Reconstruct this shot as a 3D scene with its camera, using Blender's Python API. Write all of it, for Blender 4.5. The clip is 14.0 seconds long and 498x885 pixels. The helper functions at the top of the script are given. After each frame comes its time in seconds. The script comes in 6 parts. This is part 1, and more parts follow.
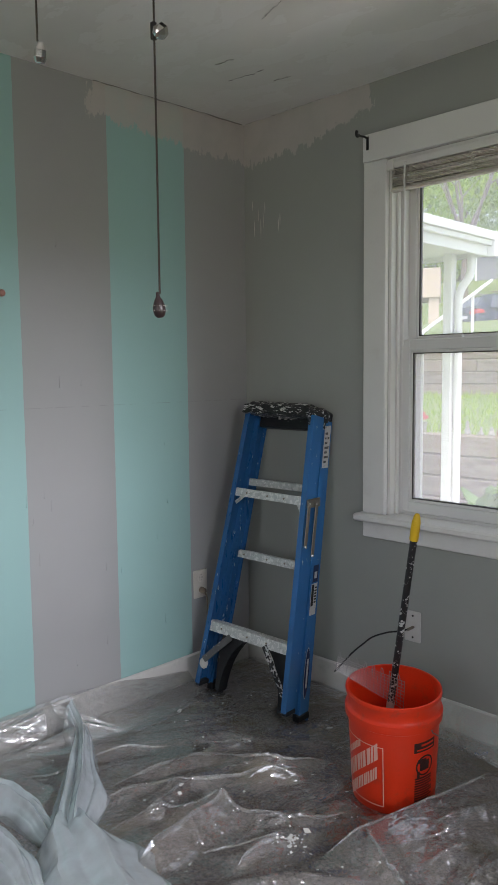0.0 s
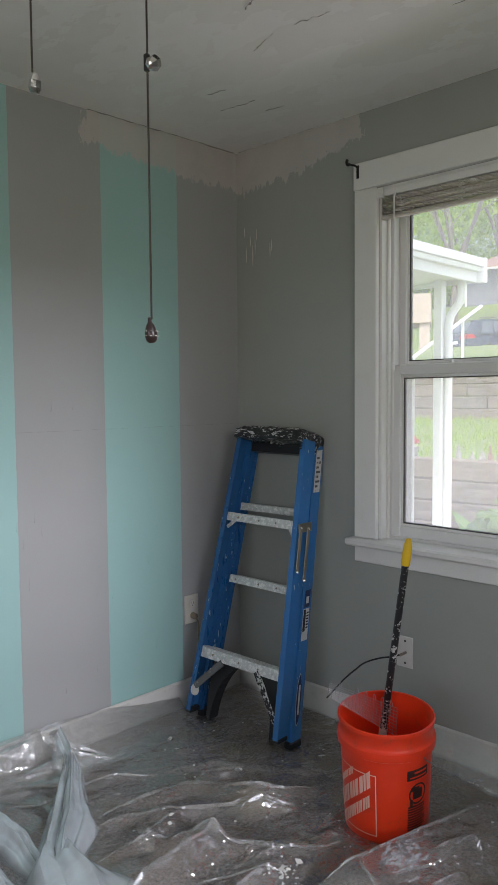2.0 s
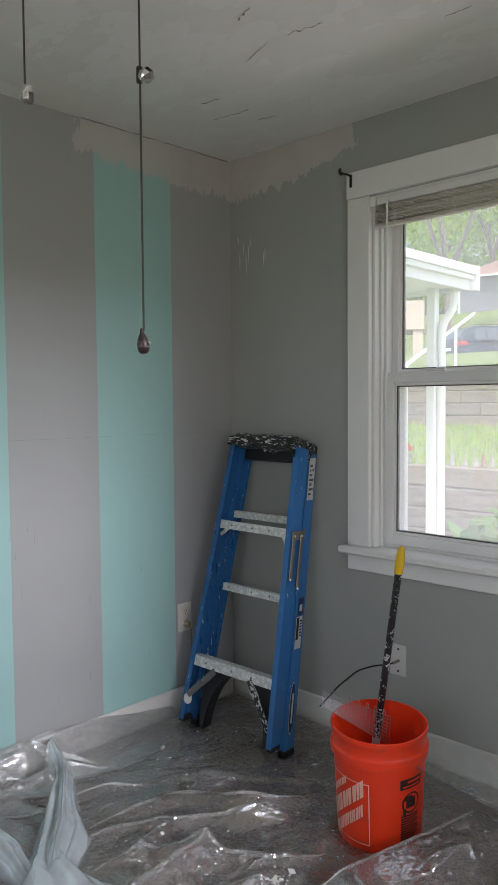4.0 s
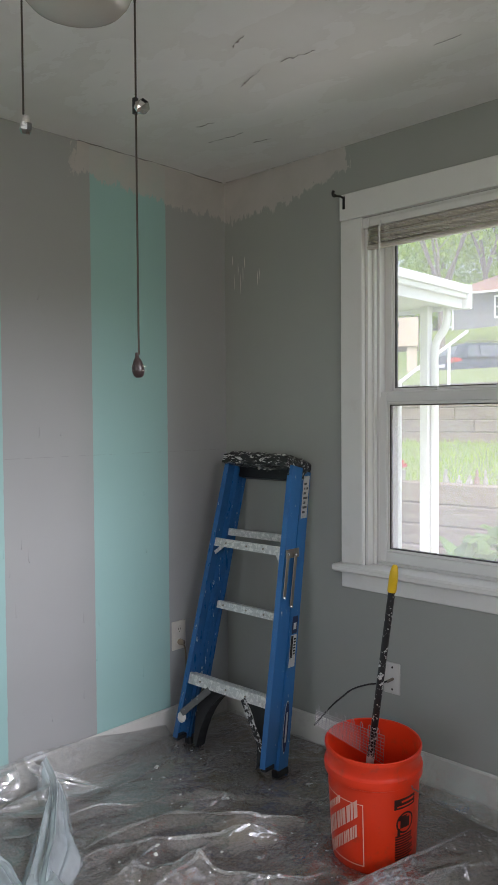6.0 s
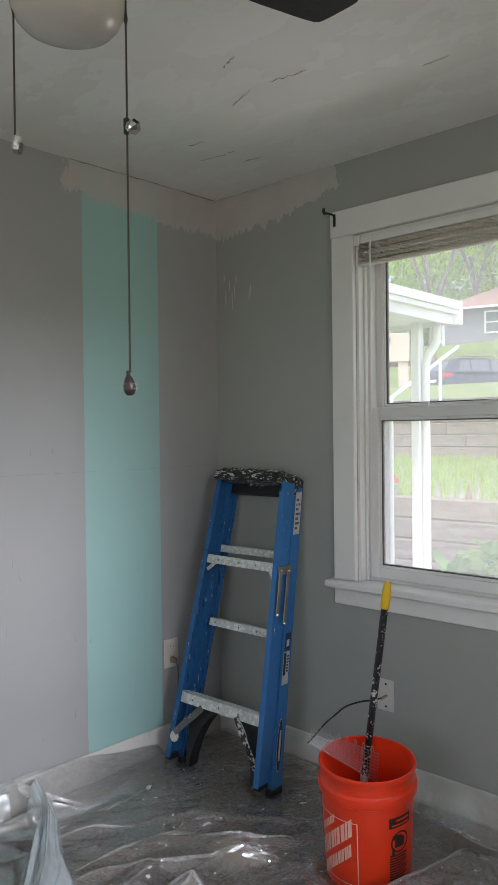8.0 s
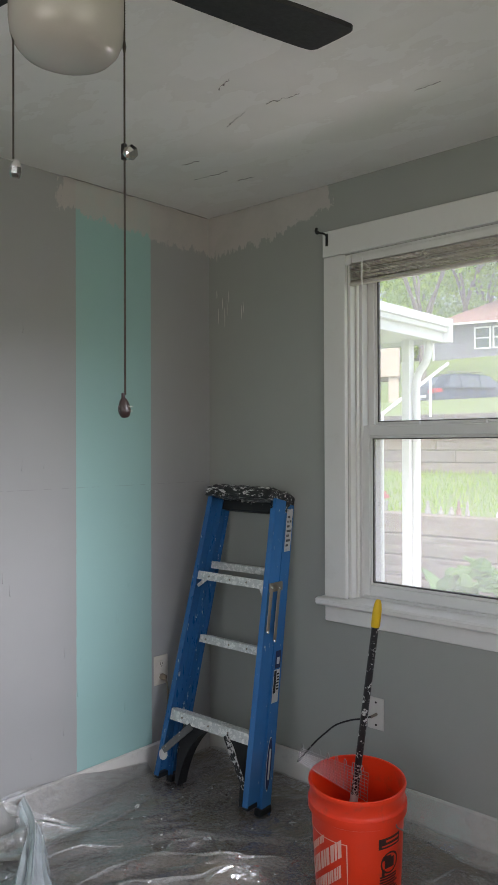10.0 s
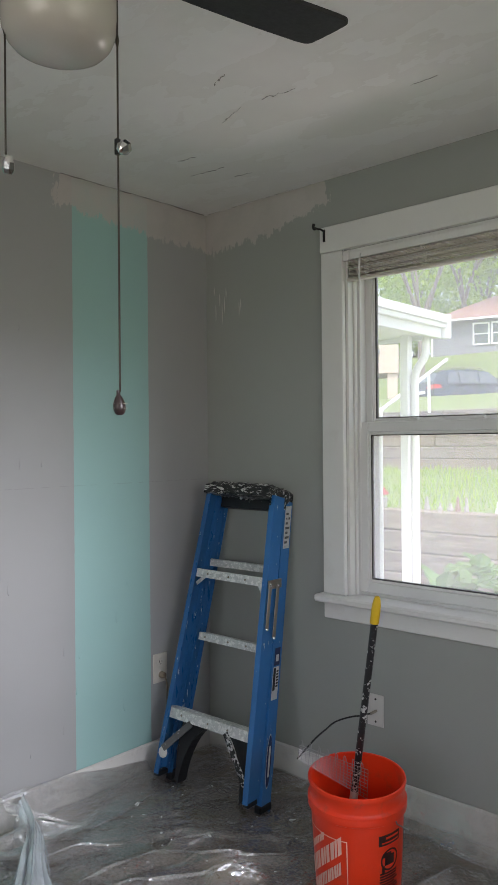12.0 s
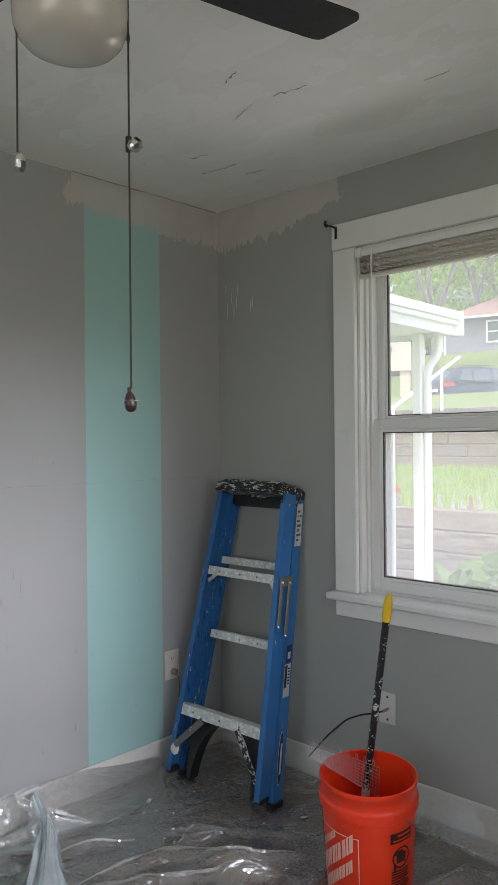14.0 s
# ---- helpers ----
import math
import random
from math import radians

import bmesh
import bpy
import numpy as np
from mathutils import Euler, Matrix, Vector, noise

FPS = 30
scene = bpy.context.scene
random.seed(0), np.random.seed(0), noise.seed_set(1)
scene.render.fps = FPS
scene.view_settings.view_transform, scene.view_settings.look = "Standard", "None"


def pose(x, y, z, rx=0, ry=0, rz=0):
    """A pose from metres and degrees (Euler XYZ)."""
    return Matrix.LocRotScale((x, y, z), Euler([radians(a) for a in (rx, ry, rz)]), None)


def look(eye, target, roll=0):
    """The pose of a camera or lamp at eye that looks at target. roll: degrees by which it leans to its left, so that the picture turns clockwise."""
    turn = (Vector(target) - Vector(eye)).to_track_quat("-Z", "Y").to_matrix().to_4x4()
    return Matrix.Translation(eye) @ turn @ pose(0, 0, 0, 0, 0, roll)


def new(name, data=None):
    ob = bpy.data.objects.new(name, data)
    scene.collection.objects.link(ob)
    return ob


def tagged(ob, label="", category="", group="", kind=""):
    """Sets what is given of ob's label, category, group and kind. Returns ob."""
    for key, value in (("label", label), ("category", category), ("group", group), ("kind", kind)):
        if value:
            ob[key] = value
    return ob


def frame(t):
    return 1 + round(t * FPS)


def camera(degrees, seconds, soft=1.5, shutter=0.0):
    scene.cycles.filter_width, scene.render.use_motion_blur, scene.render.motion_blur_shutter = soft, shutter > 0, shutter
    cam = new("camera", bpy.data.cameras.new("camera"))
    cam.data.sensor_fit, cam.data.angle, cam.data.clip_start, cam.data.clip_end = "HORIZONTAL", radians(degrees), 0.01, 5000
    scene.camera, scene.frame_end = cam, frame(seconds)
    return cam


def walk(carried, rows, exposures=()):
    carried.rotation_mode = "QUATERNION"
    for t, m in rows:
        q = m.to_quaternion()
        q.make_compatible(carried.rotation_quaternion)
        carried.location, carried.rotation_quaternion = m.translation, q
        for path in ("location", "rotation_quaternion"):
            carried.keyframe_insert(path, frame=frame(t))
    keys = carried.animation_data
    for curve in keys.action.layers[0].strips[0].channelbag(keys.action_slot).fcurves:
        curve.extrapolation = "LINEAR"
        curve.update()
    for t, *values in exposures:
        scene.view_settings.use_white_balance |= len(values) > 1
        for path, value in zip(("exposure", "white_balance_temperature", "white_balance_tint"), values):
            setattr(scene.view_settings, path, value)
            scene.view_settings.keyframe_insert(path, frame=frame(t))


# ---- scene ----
cam = camera(36.8, 14.0, soft=0.75)
PATH = [
    (0, (2.457, -2.459, 1.359), (1.053, -1.047, 1.172), -0.6),
    (0.5, (2.457, -2.459, 1.363), (1.056, -1.041, 1.2), -0.5),
    (1, (2.457, -2.458, 1.362), (1.06, -1.034, 1.214), -0.5),
    (1.5, (2.459, -2.458, 1.36), (1.064, -1.031, 1.226), -0.5),
    (2, (2.46, -2.46, 1.36), (1.068, -1.029, 1.237), -0.5),
    (2.5, (2.46, -2.459, 1.36), (1.07, -1.026, 1.244), -0.5),
    (3, (2.461, -2.458, 1.364), (1.075, -1.021, 1.252), -0.4),
    (5.5, (2.467, -2.46, 1.37), (1.094, -1.008, 1.283), -0.5),
    (6, (2.475, -2.468, 1.378), (1.103, -1.014, 1.313), -0.4),
    (6.5, (2.477, -2.47, 1.381), (1.108, -1.012, 1.332), -0.4),
    (7, (2.472, -2.466, 1.38), (1.107, -1.005, 1.338), -0.5),
    (7.5, (2.475, -2.468, 1.381), (1.114, -1.003, 1.346), -0.6),
    (8, (2.476, -2.467, 1.381), (1.119, -0.999, 1.357), -0.6),
    (10.5, (2.477, -2.477, 1.397), (1.142, -0.988, 1.41), -0.1),
    (11, (2.477, -2.473, 1.397), (1.144, -0.982, 1.408), -0.1),
    (11.5, (2.476, -2.47, 1.396), (1.144, -0.978, 1.403), -0.3),
    (12, (2.475, -2.467, 1.395), (1.138, -0.979, 1.399), -0.5),
    (12.5, (2.476, -2.466, 1.393), (1.133, -0.984, 1.396), -0.5),
    (13, (2.477, -2.465, 1.394), (1.127, -0.989, 1.393), -0.5),
    (13.5, (2.475, -2.464, 1.393), (1.121, -0.992, 1.392), -0.6),
    (14, (2.477, -2.466, 1.393), (1.116, -1.0, 1.392), -0.5),
]
walk(cam, [(t, look(eye, target, roll)) for t, eye, target, roll in PATH], exposures=((0, 2.04), (3, 2.12), (6.5, 2.18), (14, 2.24)))

SKY, SUN, FRONT, SIDE, EAST, SOUTH, GLARE = 0.116, 1.0, 10.0, 57.0, 1.6, 2.9, 0.27

# ---------------------------------------------------------------- light
world = bpy.data.worlds.new("overcast_sky")
scene.world = world
world.use_nodes = True
wn, wl = world.node_tree.nodes, world.node_tree.links
wn.clear()
sky = wn.new("ShaderNodeTexSky")
sky.sky_type = "NISHITA"
sky.sun_disc = False
sky.sun_elevation = radians(65)
sky.sun_rotation = radians(148)
sky.dust_density = 1.2
pale = wn.new("ShaderNodeHueSaturation")
pale.inputs["Saturation"].default_value = 0.45
pale.inputs["Value"].default_value = 1.0
back = wn.new("ShaderNodeBackground")
back.inputs["Strength"].default_value = SKY
wout = wn.new("ShaderNodeOutputWorld")
wl.new(sky.outputs[0], pale.inputs["Color"])
wl.new(pale.outputs[0], back.inputs["Color"])
wl.new(back.outputs[0], wout.inputs["Surface"])

sun_data = bpy.data.lights.new("sun", "SUN")
sun_data.energy = SUN
sun_data.angle = radians(12)
sun_data.color = (1.0, 0.97, 0.95)
sun = new("sun", sun_data)
sun.matrix_world = look((5, -6, 20), (0, 2, 0))


def fill_light(name, eye, target, width, height, power, colour=(1.13, 0.97, 1.02)):
    """Adds an unseen fill lamp outside a window or in its opening."""
    d = bpy.data.lights.new(name, "AREA")
    d.shape = "RECTANGLE"
    d.size, d.size_y, d.energy, d.color = width, height, power, colour
    ob = new(name, d)
    ob.matrix_world = look(eye, target)
    return ob


# added lamp low in the yard, aimed up for bounce onto the ceiling
fill_light("fill_light_front", (1.20, 2.30, -0.22), (1.20, 0.0, 1.45), 2.0, 0.8, FRONT)
# added lamp far outside, throws the pool of light on the side wall
fill_light("fill_light_side", (6.6, -1.46, 2.72), (0.0, -1.2, 0.8), 0.56, 0.72, SIDE, (0.99, 0.975, 1.06))
# added lamps in the two unseen windows' openings, aimed up to fill the room
fill_light("fill_light_east", (3.74, -1.75, 1.52), (1.7, -1.3, 2.5), 1.30, 1.20, EAST)
fill_light("fill_light_south", (2.1, -4.0, 1.5), (1.9, -2.6, 3.3), 1.2, 1.2, SOUTH)

# ---------------------------------------------------------------- materials


def nodes_of(name):
    m = bpy.data.materials.new(name)
    m.use_nodes = True
    n, l = m.node_tree.nodes, m.node_tree.links
    return m, n, l, n["Principled BSDF"]


def noise_node(n, l, scale, detail=4.0, vec=None, rough=0.55, stretch=None):
    t = n.new("ShaderNodeTexNoise")
    t.inputs["Scale"].default_value = scale
    t.inputs["Detail"].default_value = detail
    t.inputs["Roughness"].default_value = rough
    if vec is None:
        c = n.new("ShaderNodeTexCoord")
        vec = c.outputs["Object"]
    if stretch:
        mp = n.new("ShaderNodeMapping")
        mp.inputs["Scale"].default_value = stretch
        l.new(vec, mp.inputs["Vector"])
        vec = mp.outputs[0]
    l.new(vec, t.inputs["Vector"])
    return t


def ramp(n, l, src, a, b, ca=(0, 0, 0, 1), cb=(1, 1, 1, 1)):
    r = n.new("ShaderNodeValToRGB")
    e = r.color_ramp.elements
    e[0].position, e[1].position = a, b
    e[0].color, e[1].color = ca, cb
    l.new(src, r.inputs[0])
    return r.outputs[0]


def mix(n, l, fac, a, b):
    x = n.new("ShaderNodeMix")
    x.data_type = "RGBA"
    for sock, val in ((x.inputs[0], fac), (x.inputs[6], a), (x.inputs[7], b)):
        if isinstance(val, bpy.types.NodeSocket):
            l.new(val, sock)
        elif isinstance(val, (int, float)):
            sock.default_value = val
        else:
            sock.default_value = (*val[:3], 1)
    return x.outputs[2]


def calc(n, l, op, a, b=0.0, clamp=False):
    x = n.new("ShaderNodeMath")
    x.operation = op
    x.use_clamp = clamp
    for sock, val in zip(x.inputs, (a, b)):
        if isinstance(val, bpy.types.NodeSocket):
            l.new(val, sock)
        else:
            sock.default_value = val
    return x.outputs[0]


def bump(n, l, bsdf, height, strength, distance=0.002):
    b = n.new("ShaderNodeBump")
    b.inputs["Strength"].default_value = strength
    b.inputs["Distance"].default_value = distance
    l.new(height, b.inputs["Height"])
    l.new(b.outputs[0], bsdf.inputs["Normal"])


def plain(name, colour, rough=0.5, metal=0.0, vary=0.15, scale=8.0, fine=120.0, relief=0.15,
          splash=None, splash_at=0.62, splash_scale=25.0, stretch=None, dirt=None):
    """A painted, moulded or metal surface with stains, grain and, if asked for, paint splashes."""
    m, n, l, b = nodes_of(name)
    big = noise_node(n, l, scale, 5)
    small = noise_node(n, l, fine, 3, stretch=stretch)
    dark = [c * (1 - vary) for c in colour]
    light = [min(1, c * (1 + vary)) for c in colour]
    col = mix(n, l, big.outputs[0], dark, light)
    col = mix(n, l, calc(n, l, "MULTIPLY", small.outputs[0], 0.35), col, dark)
    if dirt:
        dn = noise_node(n, l, scale * 2.3, 6, rough=0.7)
        col = mix(n, l, ramp(n, l, dn.outputs[0], 0.55, 0.7), col, dirt)
    rough_out = calc(n, l, "ADD", calc(n, l, "MULTIPLY", small.outputs[0], 0.2), rough - 0.1)
    if splash:
        sp = noise_node(n, l, splash_scale, 6, rough=0.65, stretch=stretch)
        mask = ramp(n, l, sp.outputs[0], splash_at, splash_at + 0.02)
        col = mix(n, l, mask, col, splash)
    l.new(col, b.inputs["Base Color"])
    l.new(rough_out, b.inputs["Roughness"])
    b.inputs["Metallic"].default_value = metal
    bump(n, l, b, small.outputs[0], relief)
    return m


def wall_paint(name, striped):
    """Grey roller paint, mint stripes on the side wall, primer patches under the ceiling."""
    m, n, l, b = nodes_of(name)
    geo = n.new("ShaderNodeNewGeometry")
    sep = n.new("ShaderNodeSeparateXYZ")
    l.new(geo.outputs["Position"], sep.inputs[0])
    x, y, z = sep.outputs
    cloud = noise_node(n, l, 1.6, 5, vec=geo.outputs["Position"])
    grain = noise_node(n, l, 260, 2, vec=geo.outputs["Position"])
    lumps = noise_node(n, l, 28, 4, vec=geo.outputs["Position"])
    scuff = noise_node(n, l, 9, 6, vec=geo.outputs["Position"], rough=0.7, stretch=(1, 1, 0.35))
    col = mix(n, l, cloud.outputs[0], *(((0.330, 0.335, 0.332), (0.395, 0.40, 0.398)) if striped else ((0.305, 0.32, 0.297), (0.37, 0.385, 0.36))))
    along = x
    if striped:
        along = calc(n, l, "MULTIPLY", y, -1.0)
        wob = calc(n, l, "MULTIPLY", calc(n, l, "SUBTRACT", lumps.outputs[0], 0.5), 0.006)
        k = calc(n, l, "DIVIDE", calc(n, l, "ADD", calc(n, l, "ADD", along, 0.028), wob), 0.385)
        odd = calc(n, l, "MODULO", calc(n, l, "FLOOR", k), 2.0)
        mint = mix(n, l, cloud.outputs[0], (0.31, 0.505, 0.485), (0.35, 0.55, 0.53))
        col = mix(n, l, odd, col, mint)
        # a taped seam shows through the paint
        seam = calc(n, l, "LESS_THAN", calc(n, l, "ABSOLUTE", calc(n, l, "SUBTRACT", z, 1.236)), 0.0012)
        broken = ramp(n, l, lumps.outputs[0], 0.47, 0.52)
        col = mix(n, l, calc(n, l, "MULTIPLY", calc(n, l, "MULTIPLY", seam, broken), 0.35), col, (0.22, 0.22, 0.21))
    # pale scuffs and drips
    col = mix(n, l, calc(n, l, "MULTIPLY", ramp(n, l, scuff.outputs[0], 0.70, 0.76), 0.35), col, (0.5, 0.5, 0.48))
    # primer patch
    jag = noise_node(n, l, 22, 6, vec=geo.outputs["Position"], rough=0.7, stretch=(1, 1, 0.3))
    soft = noise_node(n, l, 7, 5, vec=geo.outputs["Position"])
    j = calc(n, l, "ADD", calc(n, l, "MULTIPLY", calc(n, l, "SUBTRACT", jag.outputs[0], 0.5), 0.16),
             calc(n, l, "MULTIPLY", calc(n, l, "SUBTRACT", soft.outputs[0], 0.5), 0.06))
    chips = noise_node(n, l, 70, 4, vec=geo.outputs["Position"], rough=0.7, stretch=(1, 1, 0.45))
    j = calc(n, l, "ADD", j, calc(n, l, "MULTIPLY", calc(n, l, "SUBTRACT", chips.outputs[0], 0.5), 0.09))
    slope = 0.05 if striped else 0.0
    low = calc(n, l, "ADD", calc(n, l, "MULTIPLY", along, slope), 2.285)
    if not striped:
        low = calc(n, l, "ADD", low, calc(n, l, "MULTIPLY", calc(n, l, "POWER", along, 3.0), 0.30))
    above = calc(n, l, "GREATER_THAN", calc(n, l, "SUBTRACT", z, calc(n, l, "ADD", low, j)), 0.0)
    end = calc(n, l, "LESS_THAN", calc(n, l, "ADD", along, calc(n, l, "MULTIPLY", j, 0.9)), 0.815 if striped else 0.69)
    patch = calc(n, l, "MULTIPLY", above, end)
    cover = ramp(n, l, soft.outputs[0], 0.25, 0.55, (0.62, 0.62, 0.62, 1))
    col = mix(n, l, calc(n, l, "MULTIPLY", calc(n, l, "MULTIPLY", patch, 0.92), cover), col, (0.53, 0.50, 0.475))
    l.new(col, b.inputs["Base Color"])
    b.inputs["Roughness"].default_value = 0.52
    h = calc(n, l, "ADD", calc(n, l, "MULTIPLY", grain.outputs[0], 0.35),
             calc(n, l, "ADD", calc(n, l, "MULTIPLY", lumps.outputs[0], 0.5), calc(n, l, "MULTIPLY", patch, 0.5)))
    bump(n, l, b, h, 0.22, 0.003)
    return m


def ceiling_paint():
    m, n, l, b = nodes_of("ceiling_paint")
    geo = n.new("ShaderNodeNewGeometry")
    p = geo.outputs["Position"]
    big = noise_node(n, l, 2.1, 5, vec=p, rough=0.6)
    blot = noise_node(n, l, 3.2, 5, vec=p, rough=0.58, stretch=(1, 1.8, 1))
    grain = noise_node(n, l, 200, 2, vec=p)
    lumps = noise_node(n, l, 16, 5, vec=p)
    col = mix(n, l, ramp(n, l, big.outputs[0], 0.25, 0.75), (0.72, 0.705, 0.675), (0.82, 0.81, 0.79))
    col = mix(n, l, calc(n, l, "MULTIPLY", ramp(n, l, blot.outputs[0], 0.47, 0.72), 0.5), col, (0.62, 0.60, 0.585))
    col = mix(n, l, calc(n, l, "MULTIPLY", ramp(n, l, blot.outputs[0], 0.52, 0.25), 0.6), col, (0.83, 0.825, 0.81))
    l.new(col, b.inputs["Base Color"])
    b.inputs["Roughness"].default_value = 0.6
    bump(n, l, b, calc(n, l, "ADD", calc(n, l, "MULTIPLY", grain.outputs[0], 0.2), lumps.outputs[0]), 0.3, 0.004)
    return m


def carpet():
    m, n, l, b = nodes_of("carpet")
    pile = noise_node(n, l, 95, 5, rough=0.8)
    blot = noise_node(n, l, 5, 5)
    col = mix(n, l, ramp(n, l, pile.outputs[0], 0.38, 0.62), (0.080, 0.060, 0.050), (0.50, 0.39, 0.33))
    col = mix(n, l, calc(n, l, "MULTIPLY", ramp(n, l, blot.outputs[0], 0.50, 0.66), 0.6), col, (0.33, 0.25, 0.11))
    l.new(col, b.inputs["Base Color"])
    b.inputs["Roughness"].default_value = 0.95
    bump(n, l, b, pile.outputs[0], 0.9, 0.01)
    return m


def film(name, haze, gloss=0.5, tint=(0.78, 0.80, 0.80, 1), floor=0.45, crinkle=1.0):
    """Thin clear plastic film: mostly see-through, a milky haze, a crisp gloss, and patches of fine crinkles."""
    m, n, l, b = nodes_of(name)
    out = n["Material Output"]
    n.remove(b)
    clear = n.new("ShaderNodeBsdfTransparent")
    clear.inputs[0].default_value = (0.97, 0.97, 0.97, 1)
    milk = n.new("ShaderNodeBsdfDiffuse")
    milk.inputs[0].default_value = tint
    glow = n.new("ShaderNodeBsdfTranslucent")
    glow.inputs[0].default_value = tint
    shine = n.new("ShaderNodeBsdfGlossy")
    shine.inputs["Roughness"].default_value = 0.06
    shine.inputs["Color"].default_value = (1, 1, 1, 1)
    warp = noise_node(n, l, 14, 3)
    co = n.new("ShaderNodeTexCoord")
    shift = n.new("ShaderNodeVectorMath")
    shift.operation = "MULTIPLY_ADD"
    l.new(warp.outputs["Color"], shift.inputs[0])
    shift.inputs[1].default_value = (0.05, 0.05, 0.05)
    l.new(co.outputs["Object"], shift.inputs[2])
    turn = n.new("ShaderNodeMapping")
    turn.inputs["Rotation"].default_value = (0, 0, radians(32))
    turn.inputs["Scale"].default_value = (1.0, 0.55, 1.0)
    l.new(shift.outputs[0], turn.inputs["Vector"])
    heights = []
    for scale, amount in ((30.0, 0.85), (80.0, 0.14)):
        v = n.new("ShaderNodeTexVoronoi")
        v.distance = "MANHATTAN"
        v.inputs["Scale"].default_value = scale
        l.new(turn.outputs[0], v.inputs["Vector"])
        heights.append(calc(n, l, "MULTIPLY", v.outputs["Distance"], amount))
    patchy = noise_node(n, l, 5.5, 3)
    where = ramp(n, l, patchy.outputs[0], 0.46, 0.60, (0.10, 0.10, 0.10, 1))
    slow = noise_node(n, l, 22, 3, stretch=(1.0, 0.45, 1.0))
    bp = n.new("ShaderNodeBump")
    bp.inputs["Strength"].default_value = min(1.0, 1.0 * crinkle)
    bp.inputs["Distance"].default_value = 0.013
    rough_height = calc(n, l, "MULTIPLY", calc(n, l, "ADD", *heights), where)
    l.new(calc(n, l, "ADD", rough_height, calc(n, l, "MULTIPLY", slow.outputs[0], 0.5)), bp.inputs["Height"])
    for q in (milk, glow, shine):
        l.new(bp.outputs[0], q.inputs["Normal"])
    m1 = n.new("ShaderNodeMixShader")
    l.new(milk.outputs[0], m1.inputs[1])
    l.new(glow.outputs[0], m1.inputs[2])
    m1.inputs[0].default_value = 0.22
    m2 = n.new("ShaderNodeMixShader")
    smear = noise_node(n, l, 7, 4, rough=0.55, stretch=(1.0, 0.4, 1.0))
    f = calc(n, l, "MULTIPLY", ramp(n, l, smear.outputs[0], 0.36, 0.68, (floor, floor, floor, 1)), haze)
    l.new(f, m2.inputs[0])
    l.new(clear.outputs[0], m2.inputs[1])
    l.new(m1.outputs[0], m2.inputs[2])
    edge_on = n.new("ShaderNodeFresnel")
    edge_on.inputs["IOR"].default_value = 1.5
    l.new(bp.outputs[0], edge_on.inputs["Normal"])
    m3 = n.new("ShaderNodeMixShader")
    l.new(calc(n, l, "ADD", calc(n, l, "MULTIPLY", edge_on.outputs[0], gloss), 0.14, clamp=True), m3.inputs[0])
    l.new(m2.outputs[0], m3.inputs[1])
    l.new(shine.outputs[0], m3.inputs[2])
    l.new(m3.outputs[0], out.inputs["Surface"])
    return m


def pane_glass():
    """Window glass with the pale haze of glare put into its material."""
    m, n, l, b = nodes_of("pane_glass")
    out = n["Material Output"]
    n.remove(b)
    clear = n.new("ShaderNodeBsdfTransparent")
    shine = n.new("ShaderNodeBsdfGlossy")
    shine.inputs["Roughness"].default_value = 0.02
    glare = n.new("ShaderNodeBsdfTranslucent")
    glare.inputs[0].default_value = (0.95, 0.90, 0.97, 1)
    spots = noise_node(n, l, 3, 5)
    m1 = n.new("ShaderNodeMixShader")
    l.new(calc(n, l, "MULTIPLY", ramp(n, l, spots.outputs[0], 0.2, 0.8, (0.6, 0.6, 0.6, 1)), GLARE), m1.inputs[0])
    l.new(clear.outputs[0], m1.inputs[1])
    l.new(glare.outputs[0], m1.inputs[2])
    m2 = n.new("ShaderNodeMixShader")
    m2.inputs[0].default_value = 0.05
    l.new(m1.outputs[0], m2.inputs[1])
    l.new(shine.outputs[0], m2.inputs[2])
    l.new(m2.outputs[0], out.inputs["Surface"])
    return m


def wood_timber():
    m, n, l, b = nodes_of("weathered_timber")
    info = n.new("ShaderNodeObjectInfo")
    g = noise_node(n, l, 6, 6, rough=0.7, stretch=(0.6, 6, 6))
    col = mix(n, l, ramp(n, l, g.outputs[0], 0.35, 0.65), (0.085, 0.07, 0.06), (0.28, 0.25, 0.225))
    col = mix(n, l, calc(n, l, "MULTIPLY", info.outputs["Random"], 0.5), col, (0.30, 0.23, 0.17))
    l.new(col, b.inputs["Base Color"])
    b.inputs["Roughness"].default_value = 0.85
    bump(n, l, b, g.outputs[0], 0.7, 0.01)
    return m


def leaf_material(name, dark, light):
    """Thin leaves that let part of the light through."""
    m, n, l, b = nodes_of(name)
    geo = n.new("ShaderNodeNewGeometry")
    col = mix(n, l, geo.outputs["Random Per Island"], dark, light)
    l.new(col, b.inputs["Base Color"])
    b.inputs["Roughness"].default_value = 0.6
    through_light = n.new("ShaderNodeBsdfTranslucent")
    l.new(col, through_light.inputs[0])
    both = n.new("ShaderNodeMixShader")
    both.inputs[0].default_value = 0.5
    l.new(b.outputs[0], both.inputs[1])
    l.new(through_light.outputs[0], both.inputs[2])
    l.new(both.outputs[0], n["Material Output"].inputs["Surface"])
    return m


